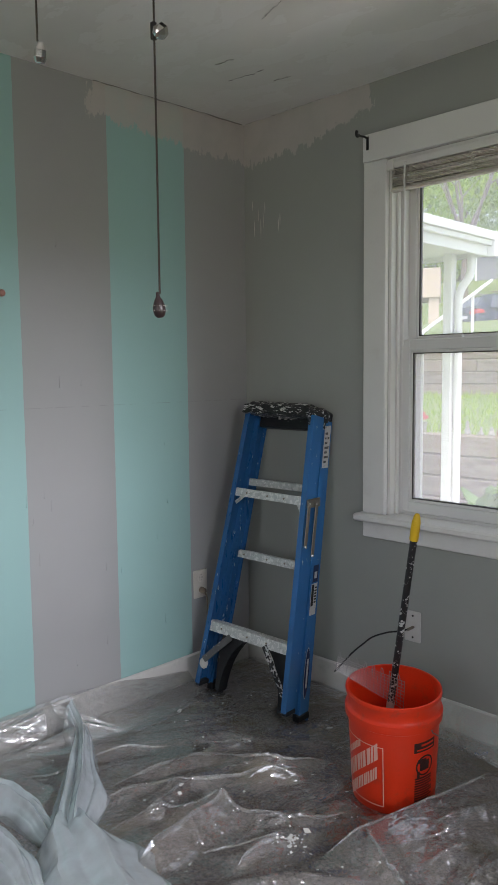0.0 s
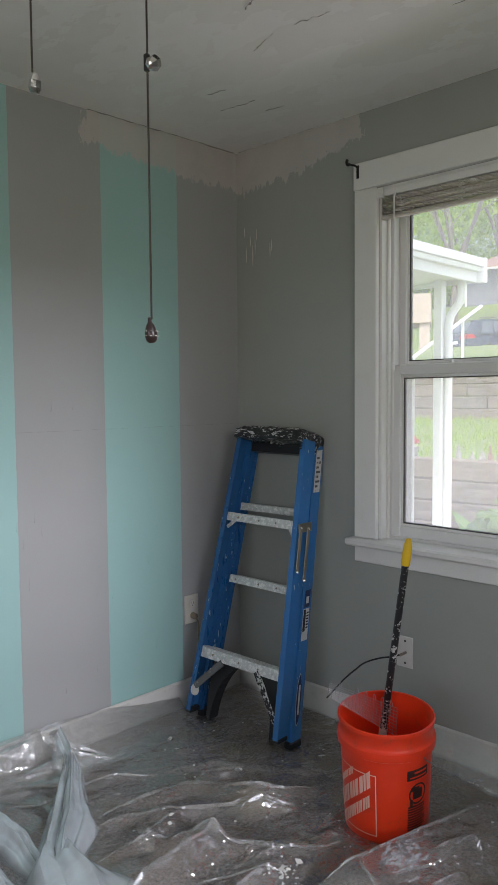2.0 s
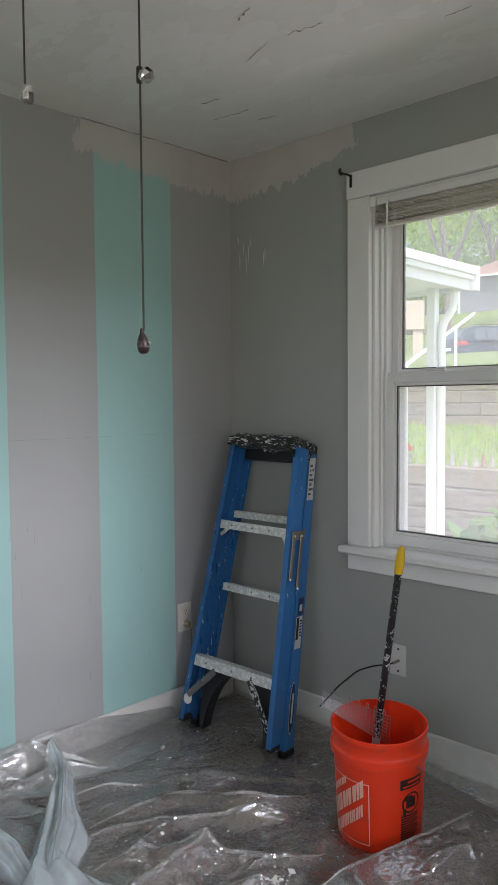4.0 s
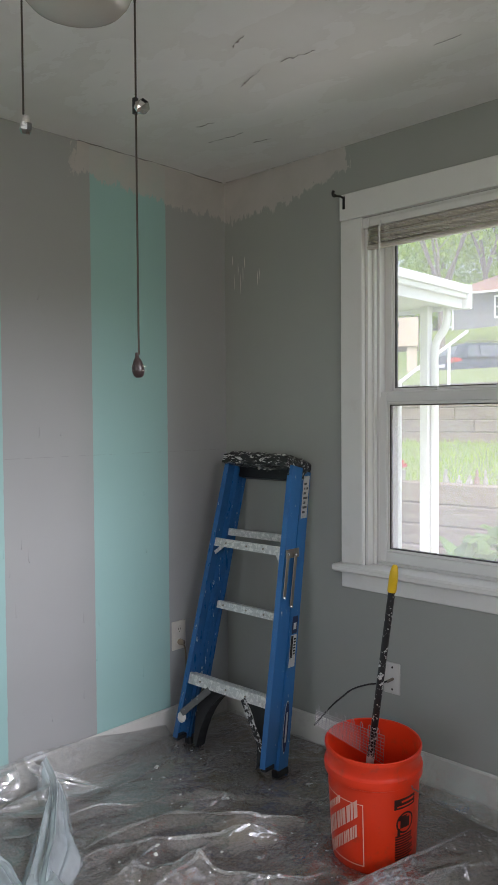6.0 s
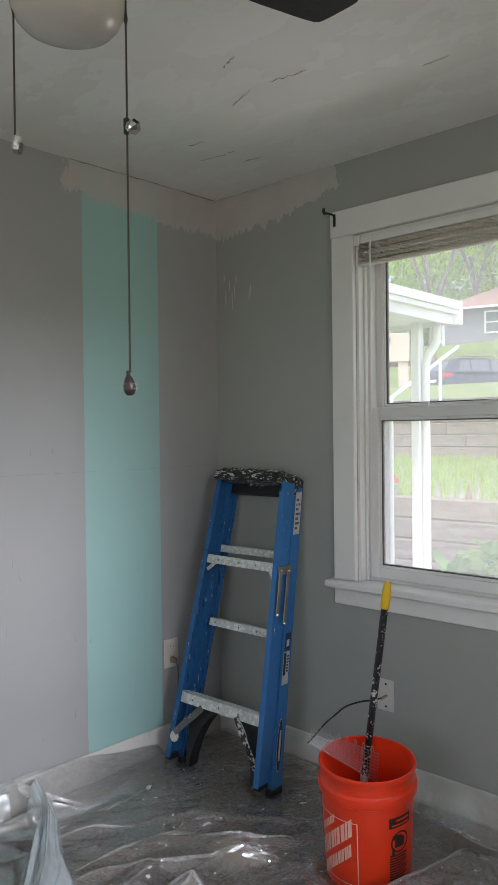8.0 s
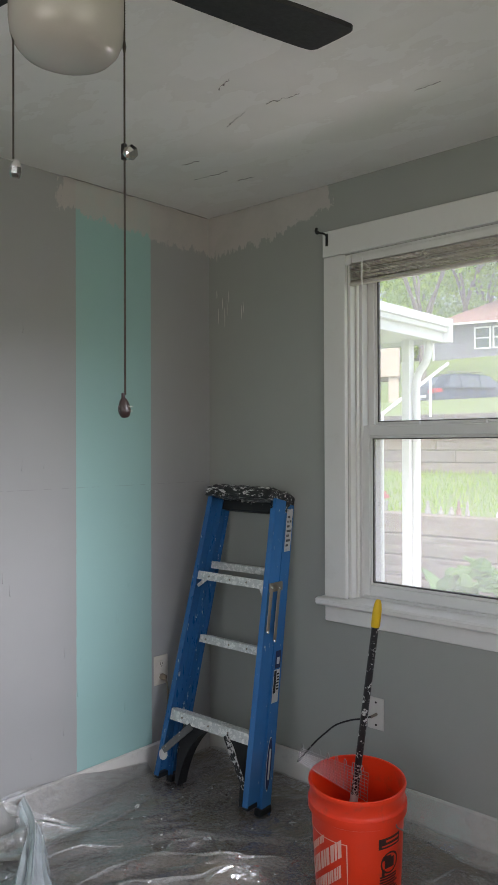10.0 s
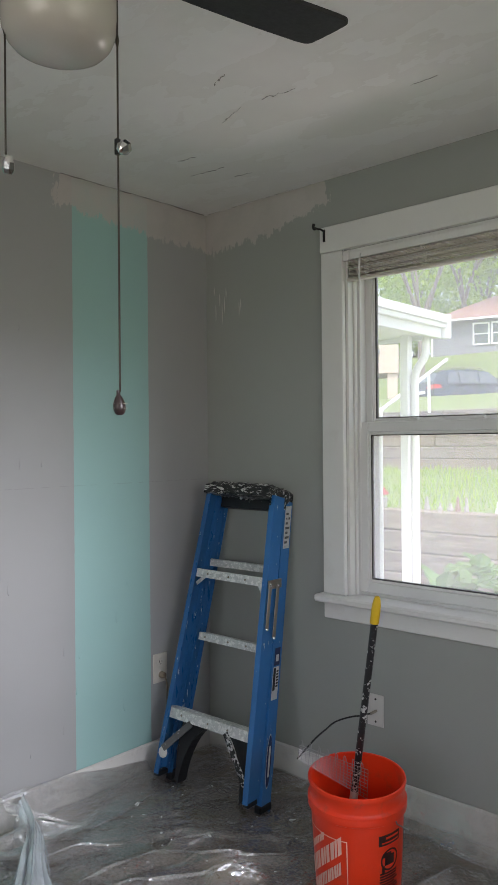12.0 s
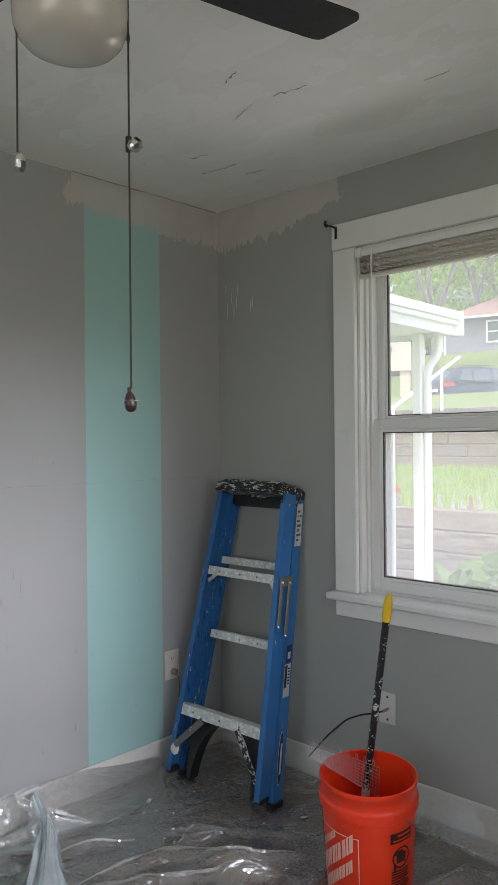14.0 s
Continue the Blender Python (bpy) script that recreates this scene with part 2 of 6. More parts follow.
SIDE_PAINT = wall_paint("striped_wall_paint", True)
FRONT_PAINT = wall_paint("grey_wall_paint", False)
GREY_PAINT = plain("plain_grey_paint", (0.37, 0.375, 0.36), 0.55, vary=0.08, scale=2)
CEILING = ceiling_paint()
CARPET = carpet()
FILM = film("clear_film", 0.24, 0.8, (0.84, 0.82, 0.84, 1))
FILM_FOLD = film("doubled_film", 0.30, 0.9, (0.84, 0.86, 0.87, 1), 0.4, 0.6)
FILM_DRAPE = film("draped_film", 0.30, 0.8, (0.80, 0.80, 0.79, 1), 0.7, 0.25)
FILM_THICK = film("bunched_film", 0.82, 0.8, (0.86, 0.95, 1.0, 1), 0.68, 0.14)
TRIM = plain("white_trim_paint", (0.74, 0.74, 0.72), 0.38, vary=0.05, scale=5, fine=90, relief=0.12, dirt=(0.70, 0.695, 0.67))
BASE = plain("baseboard_paint", (0.66, 0.65, 0.62), 0.42, vary=0.08, scale=6, dirt=(0.55, 0.54, 0.51))
VINYL = plain("white_vinyl", (0.70, 0.70, 0.69), 0.35, vary=0.04, relief=0.05)
GLASS = pane_glass()
BLIND = plain("blind_vinyl", (0.60, 0.555, 0.50), 0.5, vary=0.08, relief=0.05)
CORD = plain("white_cord", (0.70, 0.68, 0.62), 0.7, vary=0.1)
BLACK = plain("black_metal", (0.02, 0.02, 0.02), 0.4, 0.3, vary=0.2)
SOCKET = plain("ivory_plastic", (0.62, 0.59, 0.53), 0.35, vary=0.03, relief=0.04)
WHITE_PLATE = plain("white_plate", (0.60, 0.59, 0.56), 0.35, vary=0.03, relief=0.04)
DARK = plain("dark_slot", (0.03, 0.028, 0.025), 0.6)
TAN_CORD = plain("tan_cord", (0.22, 0.17, 0.12), 0.5)
# left rails: their shade is put into a darker blue
BLUE_SHADED = plain("blue_fibreglass_shaded", (0.022, 0.12, 0.31), 0.3, vary=0.25, scale=5, fine=60, stretch=(1, 1, 0.2), relief=0.2,
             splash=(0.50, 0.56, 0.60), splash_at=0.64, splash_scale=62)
# right rails: the light on them is put into a brighter blue; fewer splashes
BLUE_LIT = plain("blue_fibreglass_lit", (0.03, 0.165, 0.43), 0.35, vary=0.2, scale=5, fine=60, stretch=(1, 1, 0.2), relief=0.2,
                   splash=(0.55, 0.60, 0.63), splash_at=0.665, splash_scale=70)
ALU = plain("painted_aluminium", (0.58, 0.59, 0.58), 0.45, 0.2, vary=0.15, scale=20, relief=0.3, splash=(0.74, 0.74, 0.72), splash_at=0.52,
            splash_scale=70, dirt=(0.40, 0.40, 0.39))
STEEL = plain("worn_steel", (0.30, 0.265, 0.22), 0.38, 0.85, vary=0.25, scale=40)
CAP = plain("splattered_black_plastic", (0.015, 0.016, 0.018), 0.4, vary=0.3, scale=20, relief=0.5, splash=(0.66, 0.66, 0.65),
            splash_at=0.565, splash_scale=48, stretch=(0.6, 1.6, 2.2))
CAP_DARK = plain("black_plastic", (0.012, 0.013, 0.015), 0.45, vary=0.3, splash=(0.5, 0.5, 0.5), splash_at=0.66, splash_scale=30)
SPLATTER = plain("splattered_brace", (0.014, 0.015, 0.017), 0.4, vary=0.3, splash=(0.6, 0.6, 0.59), splash_at=0.53, splash_scale=55)
DULL = plain("dull_grey_metal", (0.15, 0.15, 0.15), 0.5, 0.5, vary=0.3, scale=25, splash=(0.5, 0.5, 0.49), splash_at=0.62, splash_scale=40)
PAPER = plain("label_paper", (0.62, 0.62, 0.60), 0.5, vary=0.1, scale=30, dirt=(0.3, 0.3, 0.3))
NAVY = plain("navy_print", (0.01, 0.02, 0.09), 0.4)
INK = plain("black_print", (0.012, 0.012, 0.014), 0.5)
ORANGE = plain("orange_polyethylene", (0.84, 0.045, 0.010), 0.38, vary=0.06, scale=6, fine=80, relief=0.05, dirt=(0.62, 0.06, 0.025))
ORANGE.node_tree.nodes["Principled BSDF"].inputs["Subsurface Weight"].default_value = 0.15
ORANGE.node_tree.nodes["Principled BSDF"].inputs["Subsurface Radius"].default_value = (0.03, 0.008, 0.003)
ORANGE.node_tree.nodes["Principled BSDF"].inputs["Subsurface Scale"].default_value = 1.0
PALE_PRINT = plain("pale_print", (0.85, 0.47, 0.38), 0.45, vary=0.08)
DARK_PRINT = plain("dark_print", (0.035, 0.012, 0.012), 0.5, vary=0.3)
WIRE = plain("galvanised_wire", (0.34, 0.34, 0.34), 0.35, 0.9)
POLE = plain("black_pole_paint", (0.014, 0.014, 0.016), 0.35, vary=0.3, scale=10, splash=(0.60, 0.60, 0.59), splash_at=0.57, splash_scale=60)
YELLOW = plain("yellow_grip", (0.80, 0.52, 0.015), 0.45, vary=0.08)
RUBBER = plain("black_cable", (0.012, 0.012, 0.013), 0.4)
FROST = plain("frosted_glass", (0.44, 0.42, 0.375), 0.22, vary=0.07, scale=9, relief=0.05, dirt=(0.46, 0.44, 0.39))
FAN_DARK = plain("black_fan_blade", (0.007, 0.007, 0.008), 0.6, vary=0.3)
CHAIN = plain("dark_bead_chain", (0.07, 0.06, 0.05), 0.4, 0.8)
CHROME = plain("chrome_fob", (0.75, 0.75, 0.73), 0.12, 1.0, vary=0.1)
FOBWOOD = plain("maroon_fob", (0.022, 0.012, 0.012), 0.4, vary=0.3, scale=60)
KNOBWOOD = plain("pink_brown_wood", (0.34, 0.17, 0.13), 0.4)
PRIMER = plain("primer_smear", (0.60, 0.58, 0.55), 0.6, vary=0.1)
CHIP = plain("paint_chips", (0.70, 0.69, 0.66), 0.6, vary=0.1)
CRACK = plain("crack_shadow", (0.27, 0.255, 0.24), 0.8)
GRASS = plain("lawn", (0.165, 0.215, 0.06), 0.9, vary=0.35, scale=1.5, fine=30, relief=0.6)
BLADE = leaf_material("grass_blades", (0.20, 0.34, 0.03), (0.42, 0.58, 0.09))
TIMBER = wood_timber()
ROAD = plain("asphalt", (0.075, 0.074, 0.072), 0.85, vary=0.2)
PORCH = plain("white_porch_paint", (0.80, 0.80, 0.80), 0.45, vary=0.04)
SIDING = plain("grey_siding", (0.22, 0.22, 0.25), 0.6, vary=0.1)
SHINGLE = plain("red_brown_shingles", (0.30, 0.18, 0.16), 0.85, vary=0.2, scale=3, fine=20)
BEIGE = plain("beige_stucco", (0.55, 0.44, 0.36), 0.8, vary=0.1)
DARKGLASS = plain("dark_window_glass", (0.10, 0.12, 0.13), 0.1, vary=0.1)
CARPAINT = plain("dark_car_paint", (0.03, 0.045, 0.07), 0.22, 0.2, vary=0.1)
CARGLASS = plain("car_glass", (0.10, 0.12, 0.14), 0.06, vary=0.1)
TAIL = plain("red_tail_light", (0.55, 0.05, 0.05), 0.25)
TYRE = plain("tyre_rubber", (0.02, 0.02, 0.02), 0.8)
BARK = plain("bark", (0.24, 0.20, 0.17), 0.9, vary=0.35, scale=4, stretch=(3, 3, 0.5), relief=0.8)
LEAF = leaf_material("spring_leaves", (0.20, 0.34, 0.03), (0.46, 0.62, 0.09))
LEAF_DEEP = leaf_material("bush_leaves", (0.06, 0.15, 0.035), (0.22, 0.38, 0.12))
FLOWER = leaf_material("red_petals", (0.55, 0.03, 0.05), (0.75, 0.15, 0.16))
STONE = plain("small_stone", (0.36, 0.34, 0.32), 0.85, vary=0.2)

# ---------------------------------------------------------------- helpers for meshes


def mesh_of(name, bm, material, smooth=False):
    me = bpy.data.meshes.new(name)
    bm.normal_update()
    bm.to_mesh(me)
    bm.free()
    for m in (material if isinstance(material, (list, tuple)) else [material]):
        me.materials.append(m)
    if smooth:
        me.polygons.foreach_set("use_smooth", [True] * len(me.polygons))
        if hasattr(me, "set_sharp_from_angle"):
            me.set_sharp_from_angle(angle=radians(40))
    return me


def part(name, bm, material, parent, label="", smooth=False):
    ob = new(name, mesh_of(name, bm, material, smooth))
    ob.parent = parent
    if label:
        ob["label"] = label
    return ob


def single(name, bm, material, label, category, kind="", group="", smooth=False):
    return tagged(new(name, mesh_of(name, bm, material, smooth)), label, category, group, kind)


def thing(name, label, category, group="", kind="", at=(0, 0, 0)):
    ob = tagged(new(name), label, category, group, kind)
    ob.empty_display_size = 0.05
    ob.matrix_world = Matrix.Translation(at)
    return ob


def box(bm, lo, hi, bevel=0.0, m=None, seg=1):
    lo, hi = Vector(lo), Vector(hi)
    r = bmesh.ops.create_cube(bm, size=1.0)
    v = r["verts"]
    bmesh.ops.scale(bm, vec=hi - lo, verts=v)
    bmesh.ops.translate(bm, vec=(lo + hi) / 2, verts=v)
    if bevel:
        e = list({e for x in v for e in x.link_edges})
        out = bmesh.ops.bevel(bm, geom=e, offset=bevel, segments=seg, affect="EDGES", profile=0.6)
        v = list({x for f in out["faces"] for x in f.verts} | {x for x in v if x.is_valid})
    if m is not None:
        bmesh.ops.transform(bm, matrix=m, verts=v)
    return v


def boxes(items, bevel=0.0):
    bm = bmesh.new()
    for lo, hi in items:
        box(bm, lo, hi, bevel)
    return bm


def tube(bm, pts, r, n=8, closed_ends=True):
    """A tube along points; r is one radius or one for each point."""
    pts = [Vector(p) for p in pts]
    rs = r if isinstance(r, (list, tuple)) else [r] * len(pts)
    rings, side = [], None
    for i, p in enumerate(pts):
        d = (pts[min(i + 1, len(pts) - 1)] - pts[max(i - 1, 0)]).normalized()
        if side is None:
            side = d.orthogonal().normalized()
        side = (side - d * side.dot(d))
        side = side.normalized() if side.length > 1e-6 else d.orthogonal().normalized()
        up = d.cross(side)
        rings.append([bm.verts.new(p + (side * math.cos(a) + up * math.sin(a)) * rs[i])
                      for a in (2 * math.pi * k / n for k in range(n))])
    for a, b in zip(rings, rings[1:]):
        for k in range(n):
            bm.faces.new((a[k], a[(k + 1) % n], b[(k + 1) % n], b[k]))
    if closed_ends:
        bm.faces.new(rings[0][::-1])
        bm.faces.new(rings[-1])


def revolve(bm, profile, n=48, m=None):
    """A surface of revolution about z from (radius, height) pairs."""
    rings = []
    for r, z in profile:
        rings.append([bm.verts.new((r * math.cos(a), r * math.sin(a), z)) for a in (2 * math.pi * k / n for k in range(n))])
    for a, b in zip(rings, rings[1:]):
        for k in range(n):
            bm.faces.new((a[k], a[(k + 1) % n], b[(k + 1) % n], b[k]))
    if m is not None:
        bmesh.ops.transform(bm, matrix=m, verts=[v for r in rings for v in r])
    return rings


def axes(origin, xdir, zdir):
    """A pose with z along zdir and x near xdir."""
    z = Vector(zdir).normalized()
    y = z.cross(Vector(xdir)).normalized()
    x = y.cross(z)
    m = Matrix((x, y, z)).transposed().to_4x4()
    m.translation = Vector(origin)
    return m


def smooth_line(pts, per=6):
    """Catmull-Rom points through pts."""
    p = [Vector(q) for q in pts]
    p = [p[0] * 2 - p[1]] + p + [p[-1] * 2 - p[-2]]
    out = []
    for i in range(1, len(p) - 2):
        a, b, c, d = p[i - 1:i + 3]
        for k in range(per):
            t = k / per
            out.append(0.5 * ((2 * b) + (c - a) * t + (2 * a - 5 * b + 4 * c - d) * t * t + (3 * b - a - 3 * c + d) * t ** 3))
    return out + [p[-2]]

# ---------------------------------------------------------------- the room

H = 2.46
RX, RY = 3.62, -3.9          # far sides of the room
WX0, WX1, WZ0, WZ1 = 0.780, 1.550, 0.775, 2.158   # front window opening
wall_side = single("wall_west", boxes([((-0.14, RY - 0.14, -0.1), (0, 0.16, H + 0.02))]), SIDE_PAINT,
       "plaster wall with wide grey and mint green stripes", "wall", "structure")
wall_front = single("wall_north", boxes([((0.0, 0, -0.1), (WX0, 0.16, H + 0.02)), ((WX1, 0, -0.1), (RX, 0.16, H + 0.02)),
       ((WX0, 0, -0.1), (WX1, 0.16, WZ0)), ((WX0, 0, WZ1), (WX1, 0.16, H + 0.02))]), FRONT_PAINT,
       "grey painted plaster wall with primer patches", "wall", "structure")
# unseen back walls; their openings are added to let fill light in
single("wall_south", boxes([((0, RY - 0.14, -0.1), (1.45, RY, H + 0.02)), ((2.75, RY - 0.14, -0.1), (RX, RY, H + 0.02)), ((1.45, RY - 0.14, -0.1), (2.75, RY, 0.85)),
       ((1.45, RY - 0.14, 2.15), (2.75, RY, H + 0.02))]), GREY_PAINT, "plain grey painted wall with a window opening", "wall", "structure")
EY0, EY1, EZ0, EZ1 = -2.45, -1.05, 0.85, 2.15
single("wall_east", boxes([((RX, RY - 0.14, -0.1), (RX + 0.14, EY0, H + 0.02)), ((RX, EY1, -0.1), (RX + 0.14, 0.16, H + 0.02)),
       ((RX, EY0, -0.1), (RX + 0.14, EY1, EZ0)), ((RX, EY0, EZ1), (RX + 0.14, EY1, H + 0.02))]), GREY_PAINT,
       "plain grey painted wall with a window opening", "wall", "structure")
single("floor", boxes([((0, RY, -0.06), (RX, 0, 0.0))]), CARPET, "worn brown and grey carpet under plastic", "floor", "structure")

rng = random.Random(5)
bm = bmesh.new()
box(bm, (-0.1, RY - 0.1, H), (RX + 0.1, 0.12, H + 0.12))


def crack(bm, pts, width=0.003):
    """A lifted, jagged seam of loose paint under the ceiling."""
    last = None
    for i, (x, y) in enumerate(pts):
        w = width * rng.uniform(0.3, 1.3)
        a = bm.verts.new((x - w, y - w * 0.4, H - 0.0025 - rng.uniform(0, 0.003)))
        b = bm.verts.new((x + w, y + w * 0.4, H - 0.002))
        if last:
            f = bm.faces.new((last[0], a, b, last[1]))
            f.material_index = 1
        last = (a, b)


def jagged(x0, y0, x1, y1, n=12, amp=0.006):
    return [(x0 + (x1 - x0) * k / n + rng.uniform(-amp, amp), y0 + (y1 - y0) * k / n + rng.uniform(-amp, amp)) for k in range(n + 1)]


for c in ((0.78, -0.70, 0.90, -0.735), (0.98, -0.735, 1.10, -0.72), (0.94, -0.90, 1.01, -0.93), (1.36, -0.50, 1.45, -0.50),
          (0.42, -0.56, 0.50, -0.55), (0.34, -0.42, 0.50, -0.40), (0.46, -0.30, 0.54, -0.28), (1.30, -0.95, 1.38, -0.93)):
    crack(bm, jagged(*c), 0.0015)
crack(bm, jagged(0.02, -0.012, 0.62, -0.012, 24, 0.003), 0.002)
crack(bm, jagged(0.012, -0.02, 0.012, -0.80, 24, 0.003), 0.0018)
for v in bm.verts:
    v.co.z += 0.012 * v.co.y
single("ceiling", bm, [CEILING, CRACK], "off-white plaster ceiling with patches, cracks and peeling paint", "ceiling", "structure")

# baseboards with a rounded top edge


def baseboard(name, lo, hi):
    single(name, boxes([(lo, hi)], 0.006), BASE, "white painted wooden baseboard", "baseboard", "structure")


baseboard("baseboard", (0.0, RY, 0.0), (0.016, -0.016, 0.122))
baseboard("baseboard", (0.0, -0.016, 0.0), (RX, 0.0, 0.122))

# runs and lumps in the paint of the striped wall
rng = random.Random(12)
for k in range(26):
    y, z, h = rng.uniform(-1.5, -0.4), rng.uniform(0.2, 1.9), rng.uniform(0.008, 0.05)
    bm = bmesh.new()
    tube(bm, [(-0.0004, y, z + h), (0.0008, y + rng.uniform(-0.003, 0.003), z), (0.0016, y + rng.uniform(-0.004, 0.004), z - 0.006), (-0.0004, y, z - 0.010)],
         [0.0005, 0.0012, 0.0022, 0.0005], 6)
    part("paint_run", bm, SIDE_PAINT, wall_side, "", True)

# dried primer drips on the front wall
for x, z, h in ((0.060, 2.00, 0.07), (0.085, 2.055, 0.055), (0.10, 1.99, 0.09), (0.125, 2.08, 0.05), (0.205, 2.0, 0.06), (0.05, 2.10, 0.04),
                (0.115, 2.03, 0.07), (0.215, 2.02, 0.05)):
    bm = bmesh.new()
    tube(bm, [(x, -0.0005, z + h / 2), (x + 0.002, -0.001, z), (x + 0.001, -0.0005, z - h / 2)], [0.0006, 0.0022, 0.0005], 6)
    part("primer_drip", bm, PRIMER, wall_front)

# ---------------------------------------------------------------- front window

window = thing("window_1", "white double-hung window with painted wooden casing", "window", kind="structure", at=(1.165, 0, WZ0))


def wpart(name, items, material, bevel=0.0, parent=None, label=""):
    bm = boxes(items, bevel)
    bmesh.ops.translate(bm, vec=-Vector((1.165, 0, WZ0)), verts=bm.verts)
    return part(name, bm, material, parent or window, label)


CW = 0.104
wpart("side_casing", [((WX0 - CW, -0.022, 0.792), (WX0, 0.0, WZ1))], TRIM, 0.003)
wpart("side_casing", [((WX1, -0.022, 0.792), (WX1 + CW, 0.0, WZ1))], TRIM, 0.003)
wpart("head_casing", [((WX0 - CW - 0.004, -0.024, WZ1 + 0.001), (WX1 + CW + 0.004, 0.0, 2.263))], TRIM, 0.003)
wpart("stool", [((WX0 - CW - 0.022, -0.062, 0.762), (WX1 + CW + 0.022, 0.055, 0.791))], TRIM, 0.007)
wpart("apron", [((WX0 - CW, -0.02, 0.694), (WX1 + CW, 0.0, 0.761))], TRIM, 0.003)
# painted inner jambs and stops
wpart("jamb", [((WX0, 0.0, 0.792), (WX0 + 0.012, 0.16, WZ1))], TRIM)
wpart("jamb", [((WX1 - 0.012, 0.0, 0.792), (WX1, 0.16, WZ1))], TRIM)
wpart("head_jamb", [((WX0 + 0.012, 0.0, WZ1 - 0.012), (WX1 - 0.012, 0.16, WZ1))], TRIM)
wpart("stop", [((WX0 + 0.012, 0.03, 0.792), (WX0 + 0.024, 0.046, WZ1 - 0.012))], TRIM, 0.003)
wpart("stop", [((WX1 - 0.024, 0.03, 0.792), (WX1 - 0.012, 0.046, WZ1 - 0.012))], TRIM, 0.003)
wpart("track", [((WX0 + 0.012, 0.047, 0.80), (WX0 + 0.034, 0.15, WZ1 - 0.012))], VINYL, 0.002)
wpart("track", [((WX1 - 0.034, 0.047, 0.80), (WX1 - 0.012, 0.15, WZ1 - 0.012))], VINYL, 0.002)
wpart("sill_slope", [((WX0 + 0.012, 0.056, 0.776), (WX1 - 0.012, 0.16, 0.803))], VINYL, 0.003)


def sash(name, y0, y1, z0, z1, gx0, gx1, gz0, gz1):
    sx0, sx1 = WX0 + 0.022, WX1 - 0.022
    s = wpart(name, [((sx0, y0, z0), (gx0, y1, z1)), ((gx1, y0, z0), (sx1, y1, z1)), ((gx0, y0, z0), (gx1, y1, gz0)), ((gx0, y0, gz1), (gx1, y1, z1))],
              VINYL, 0.003)
    # thin glazing bead and the pane
    wpart("glazing_bead", [((gx0, y0 + 0.006, gz0), (gx0 + 0.010, y1 - 0.006, gz1)), ((gx1 - 0.010, y0 + 0.006, gz0), (gx1, y1 - 0.006, gz1)),
          ((gx0 + 0.010, y0 + 0.006, gz0), (gx1 - 0.010, y1 - 0.006, gz0 + 0.010)), ((gx0 + 0.010, y0 + 0.006, gz1 - 0.010), (gx1 - 0.010, y1 - 0.006, gz1))],
          TRIM, 0.002, s)
    g, w = 0.010, 0.004
    wpart("gasket", [((gx0 + g, y0 + 0.009, gz0 + g), (gx0 + g + w, y1 - 0.009, gz1 - g)), ((gx1 - g - w, y0 + 0.009, gz0 + g), (gx1 - g, y1 - 0.009, gz1 - g)),
          ((gx0 + g + w, y0 + 0.009, gz0 + g), (gx1 - g - w, y1 - 0.009, gz0 + g + w)), ((gx0 + g + w, y0 + 0.009, gz1 - g - w), (gx1 - g - w, y1 - 0.009, gz1 - g))], DARK, 0, s, "black rubber gasket")
    p = wpart("pane", [((gx0 + 0.004, (y0 + y1) / 2 - 0.002, gz0 + 0.004), (gx1 - 0.004, (y0 + y1) / 2 + 0.002, gz1 - 0.004))], GLASS, 0, s, "clear glass with painted glare haze")
    p.visible_shadow = False
    return s


lower = sash("lower_sash", 0.049, 0.083, 0.804, 1.478, 0.845, 1.485, 0.846, 1.437)
upper = sash("upper_sash", 0.088, 0.122, 1.445, 2.146, 0.845, 1.485, 1.482, 2.10)
# storm frame outside the lower sash
wpart("storm_frame", [((WX0 + 0.012, 0.135, 0.80), (0.843, 0.152, 1.47)), ((WX1 - 0.063, 0.135, 0.80), (WX1 - 0.012, 0.152, 1.47)), ((0.843, 0.135, 1.444), (WX1 - 0.063, 0.152, 1.47))], VINYL, 0.002)
for x in (1.035, 1.30):
    wpart("sash_lock", [((x - 0.028, 0.055, 1.4785), (x + 0.028, 0.075, 1.486)), ((x - 0.006, 0.052, 1.486), (x + 0.03, 0.066, 1.492))], VINYL, 0.002, lower)

# raised mini blind
blind = thing("mini_blind", "beige vinyl mini blind drawn up at the window head", "blind", at=(1.165, 0.02, 2.13))


def bpart(name, bm, material, parent=None, label="", smooth=False):
    bmesh.ops.translate(bm, vec=-Vector((1.165, 0.02, 2.13)), verts=bm.verts)
    return part(name, bm, material, parent or blind, label, smooth)


